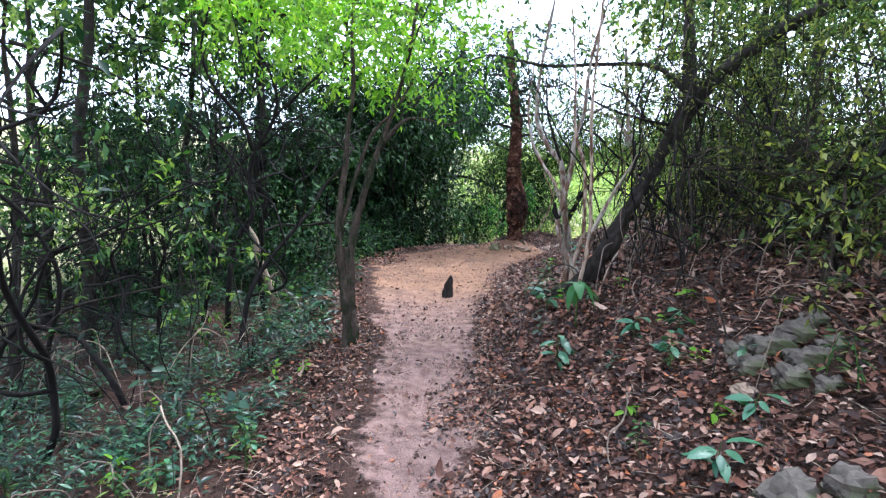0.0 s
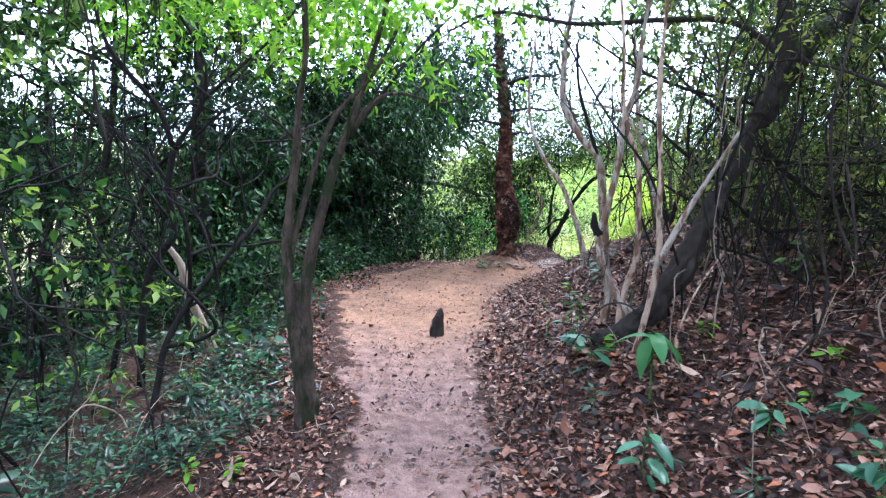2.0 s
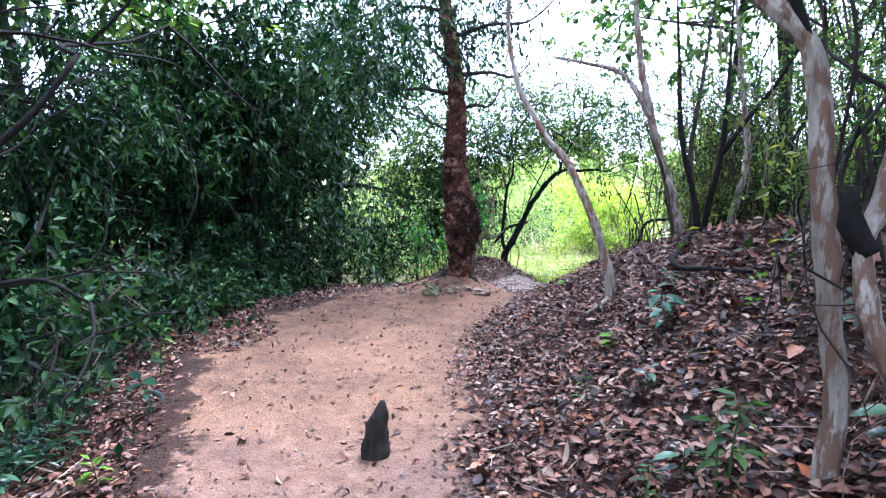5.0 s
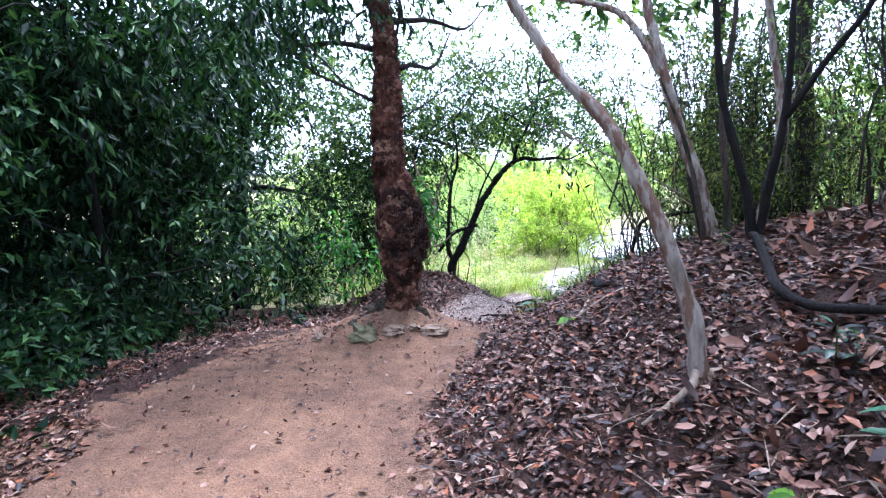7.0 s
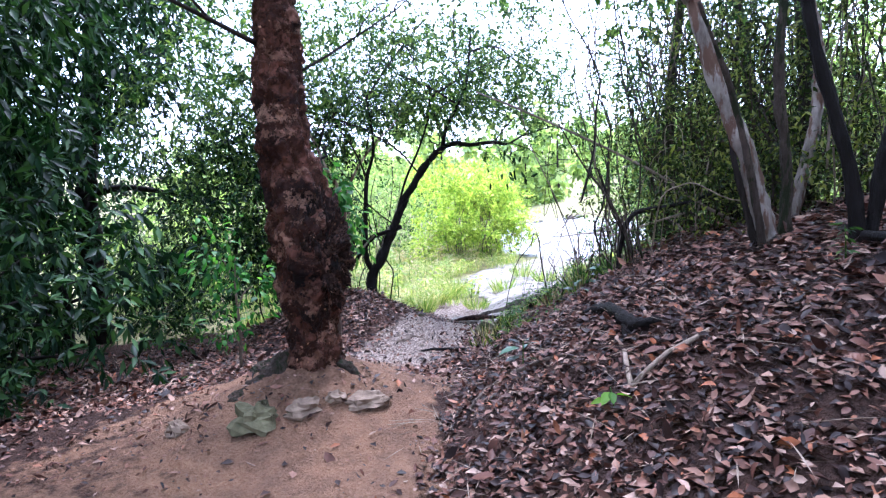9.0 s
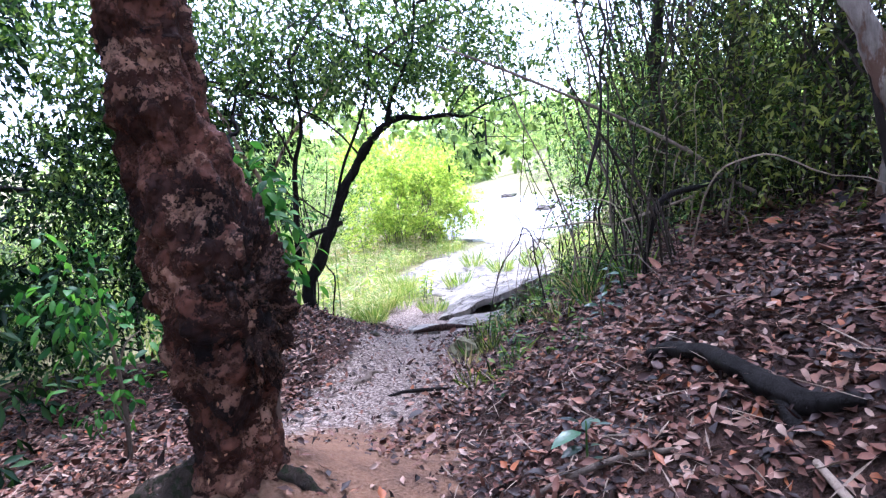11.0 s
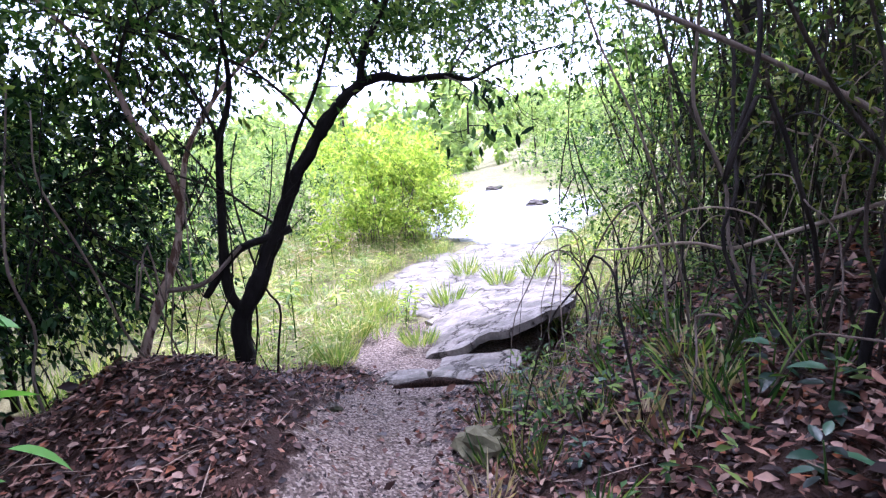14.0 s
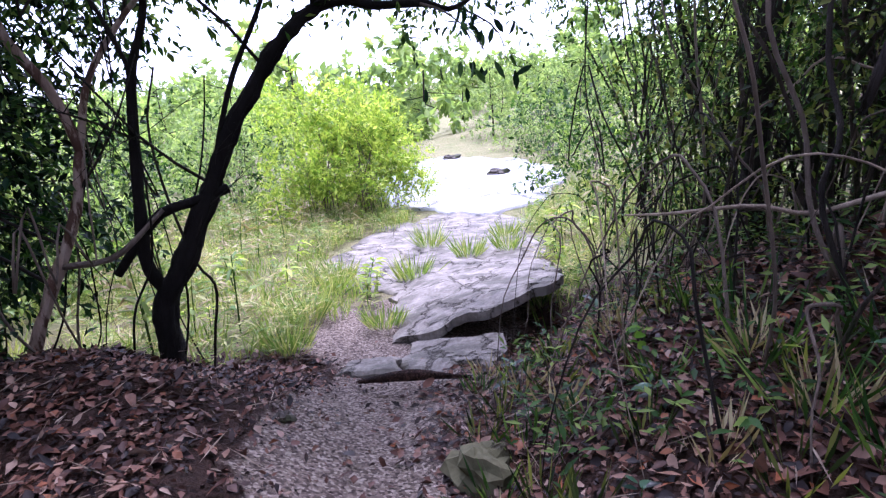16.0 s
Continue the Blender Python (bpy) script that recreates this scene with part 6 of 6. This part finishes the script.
sapling((1.9, 12.86), 1.1, [(1.91, 12.7, 1.54, 0.11, 0.1, 0.12), (1.87, 12.68, 1.34, 0.13, 0.1, 0.16), (1.93, 12.68, 1.2, 0.08, 0.08, 0.13), (1.77, 12.74, 1.22, 0.1, 0.09, 0.14)], 74, "leafy green sapling growing beside the red-barked tree", 131)
sapling((1.35, 13.85), 1.0, [(1.28, 13.8, 1.05, 0.25, 0.22, 0.3), (1.3, 13.75, 0.5, 0.22, 0.2, 0.12), (1.5, 13.8, 0.8, 0.2, 0.2, 0.2)], 60, "leafy green sapling in the shade behind the red-barked tree", 132)
tw = thing("twig", (4.95, 15.3, 2.0), "hanging leafy twig below the arching branch", "twig")
part("stem", tube([(5.05, 15.66, 2.07), (5.0, 15.4, 1.98), (4.95, 15.1, 1.8), (4.92, 14.95, 1.65)], [0.008, 0.006, 0.004, 0.002], 6, 12), M_TWIG, tw)
tc_ = np.array([(4.95, 15.1, 1.78)]) + rng.normal(0, 0.13, (34, 3))
part("foliage", broad_leaves(tc_, np.array([0, 0, -1.0]) + rng.normal(0, 0.5, (34, 3)), rng.normal(0, 1, (34, 3)), rng.uniform(0.08, 0.13, 34), 0.035, 0.2), M_LEAF_SHADED, tw)
# dark limb that reaches into the thicket
stick([(4.25, 12.6, 0.5), (4.32, 12.56, 0.95), (4.42, 12.52, 1.18), (4.8, 12.5, 1.22), (5.3, 12.45, 1.3), (5.9, 12.2, 1.55)], [0.016, 0.018, 0.02, 0.019, 0.016, 0.012], M_BARK_SHADED, "dark bent limb reaching into the thicket", "dead_branch")
# bare poles and limbs on the bank
for pts, rad, mt, lb in (
    ([(3.9, 14.1, 2.45), (4.2, 13.7, 2.2), (4.68, 13.15, 1.8), (5.0, 12.78, 1.5), (5.25, 12.5, 1.2), (5.6, 12.1, 0.9)], [0.008, 0.012, 0.014, 0.016], M_TWIG, "long thin leaning pole in the thicket"),
    ([(2.69, 10.89, 0.68), (2.56, 10.74, 0.66), (2.44, 10.6, 0.64)], [0.01, 0.012, 0.012], M_DRYWOOD, "pale bare stick among fallen leaves"),
    ([(2.44, 10.6, 0.64), (2.6, 10.58, 0.74), (2.68, 10.53, 0.79), (2.78, 10.49, 0.84)], [0.01, 0.012, 0.01], M_DRYWOOD, "pale bare stick among fallen leaves"),
    ([(2.22, 11.62, 0.24), (2.43, 11.72, 0.32), (2.6, 11.49, 0.49), (2.68, 11.28, 0.58)], [0.008, 0.012, 0.012, 0.008], M_TWIG, "thin bare root along the trail edge"),
    ([(-2.75, 7.9, 1.0), (-2.65, 7.96, 0.8), (-2.6, 8.0, 0.5), (-2.43, 8.11, 0.0), (-2.35, 8.15, -0.3)], [0.03, 0.045, 0.05, 0.06], M_DRYWOOD, "broken pale snag leaning in the shade"),
):
    stick(pts, rad, mt, lb, "dead_branch")


# grass tufts
def tuft(x, y, n, h, spread, mat, label, group):
    a, r = rng.uniform(0, 6.28, n), spread * np.sqrt(rng.uniform(0, 1, n))
    px, py = x + np.cos(a) * r, y + np.sin(a) * r
    d = np.stack([np.cos(a) * 0.55, np.sin(a) * 0.55, np.ones(n)], 1) + rng.normal(0, 0.2, (n, 3))
    single("grass_tuft", leaves(np.stack([px, py, ground(px, py) + 0.02], 1), d, rng.normal(0, 1, (n, 3)), h * rng.uniform(0.5, 1.2, n), 0.012, 0.1), mat, (x, y, gz(x, y)), label, "grass", group)


for x, y, h in ((7.86, 19.15, 0.42), (7.75, 18.2, 0.36), (6.55, 17.9, 0.36), (5.3, 16.75, 0.22), (8.9, 18.6, 0.3), (6.0, 18.6, 0.3), (4.3, 16.6, 0.3), (4.9, 17.4, 0.34), (5.6, 18.2, 0.34), (8.3, 18.0, 0.3)):
    tuft(x, y, 150, h, 0.16, M_GRASS, "green grass tuft growing from cracked rock", "grass tufts in the clearing")
for x, y in scatter(51, 36, 3.0, 6.5, 13.0, 16.4, lambda x, y: -0.1 < side(x, y)[0] - side(x, y)[1][2] < 0.9 and math.hypot(x - 5.6, y - 15.4) > 0.75, 0.2):
    tuft(x, y, 24, 0.16, 0.09, lr.choice((M_LEAF_OLIVE, M_STRAW, M_LEAF_MID)), "thin grass tuft at the foot of the bank", "grass tufts along the bank")
for x, y in ((4.35, 12.7), (4.6, 13.0), (4.5, 13.35), (4.8, 13.5), (4.25, 13.1), (5.0, 13.8), (4.1, 12.85)):
    tuft(x, y, 30, 0.24, 0.1, M_LEAF_MID, "narrow-bladed green tuft on the shaded bank", "narrow-bladed tufts on the bank")

weeds = [herb(121, 0.42, 46, 0.10, 0.022, M_GRASS, "weedy pale green herb in the open", "weeds in the clearing"),
         herb(122, 0.3, 34, 0.08, 0.03, M_LEAF_YELLOW, "yellow-green weed in the open clearing", "weeds in the clearing"),
         herb(123, 0.5, 40, 0.12, 0.016, M_STRAW, "dry straw-coloured weed in the clearing", "weeds in the clearing")]
plant_all(weeds, scatter(52, 112, 3.4, 11, 16.3, 23.5, lambda x, y: bool(open_ground(np.array([x]), np.array([y]), *trail(np.array([x]), np.array([y])))[0]) and side(x, y)[0] > -5.5, 0.2), 53, 0.7, 1.9)


def low_growth(n, x0, x1, y0, y1, ok, length, width, mat, label):
    """Low leaves of many small plants: clumps of leaves near the ground."""
    x, y = rng.uniform(x0, x1, n), rng.uniform(y0, y1, n)
    d, t = trail(x, y)
    k = ok(x, y, d, t) & (fbm(x, y, 1.1, 4.0) > -0.12)
    x, y = x[k], y[k]
    per = 9
    z = ground(x, y)
    p = np.repeat(np.stack([x, y, z], 1), per, 0) + rng.normal(0, 0.05, (len(x) * per, 3))
    p[:, 2] = np.repeat(z, per) + rng.uniform(0.03, 0.26, len(p))
    a = rng.uniform(0, 6.28, len(p))
    dd = np.stack([np.cos(a), np.sin(a), rng.uniform(-0.2, 0.6, len(p))], 1)
    single("undergrowth", leaves(p, dd, np.array([0, 0, 1.0]) + rng.normal(0, 0.3, (len(p), 3)), length * rng.uniform(0.5, 1.3, len(p)), width * rng.uniform(0.6, 1.2, len(p))), mat, (0, 0, 0), label, "undergrowth", kind="stuff")


low_growth(2300, -5.5, -0.8, 1.8, 11, lambda x, y, d, t: (d < -t[:, 1] - 0.5) & ~((x > -1.35) & (y < 4.2)), 0.1, 0.032, M_LEAF_BLUE, "dense low blue-green herbs on the shaded ground")
low_growth(1100, -4.5, -0.9, 2.4, 9, lambda x, y, d, t: (d < -t[:, 1] - 0.6) & ~((x > -1.5) & (y < 4.6)), 0.06, 0.02, M_LEAF_BLUE, "fine-leaved green ferny herbs under the trees")
low_growth(900, 2.5, 7.5, 12.6, 17, lambda x, y, d, t: (d > t[:, 2] + 0.1) & (np.hypot(x - 5.6, y - 15.4) > 0.7), 0.07, 0.022, M_LEAF_MID, "sparse low green herbs at the foot of the bank")
low_growth(5200, 3.2, 13, 15.8, 27, open_ground, 0.13, 0.02, M_GRASS, "mixed low weeds in the open clearing")
low_growth(1800, 3.2, 13, 15.8, 25, open_ground, 0.2, 0.012, M_STRAW, "dry straw-coloured grass among the weeds")

# the fallen leaves that lie by themselves nearest the trail
shapes = []
for i in range(10):
    k = rng.uniform(0.036, 0.064)
    v, f = broad_leaves(np.zeros((1, 3)), np.array([(1.0, 0, 0)]), np.array([(0, 0, 1.0)]), k, k * rng.uniform(0.38, 0.6), rng.normal(0.1, 0.4), rng.uniform(0, 0.3), "fine")
    shapes.append(mesh_from("fallen_leaf", v, f, M_DEAD))
fx, fy = litter_points(4000, -2.2, 5.0, 2.4, 15.0, lambda x, y, d, t: ((d > t[:, 2] - 0.5) & (d < t[:, 2] + 1.0)) | ((d > -t[:, 1] - 0.4) & (d < -t[:, 1] + 0.3)))
fx, fy = fx[:300], fy[:300]
fz = ground(fx, fy)
sx, sy = (ground(fx + 0.06, fy) - fz) / 0.06, (ground(fx, fy + 0.06) - fz) / 0.06
for i in range(len(fx)):
    ob = new("fallen_leaf", shapes[i % 10])
    up = Vector((-sx[i], -sy[i], 1.0)).to_track_quat("Z", "Y").to_matrix().to_4x4()
    ob.parent = litter
    ob.matrix_basis = Matrix.Translation(Vector((fx[i], fy[i], fz[i] + 0.022)) - litter.location) @ up @ pose(0, 0, 0, rng.normal(0, 14), rng.normal(0, 14), rng.uniform(0, 360))
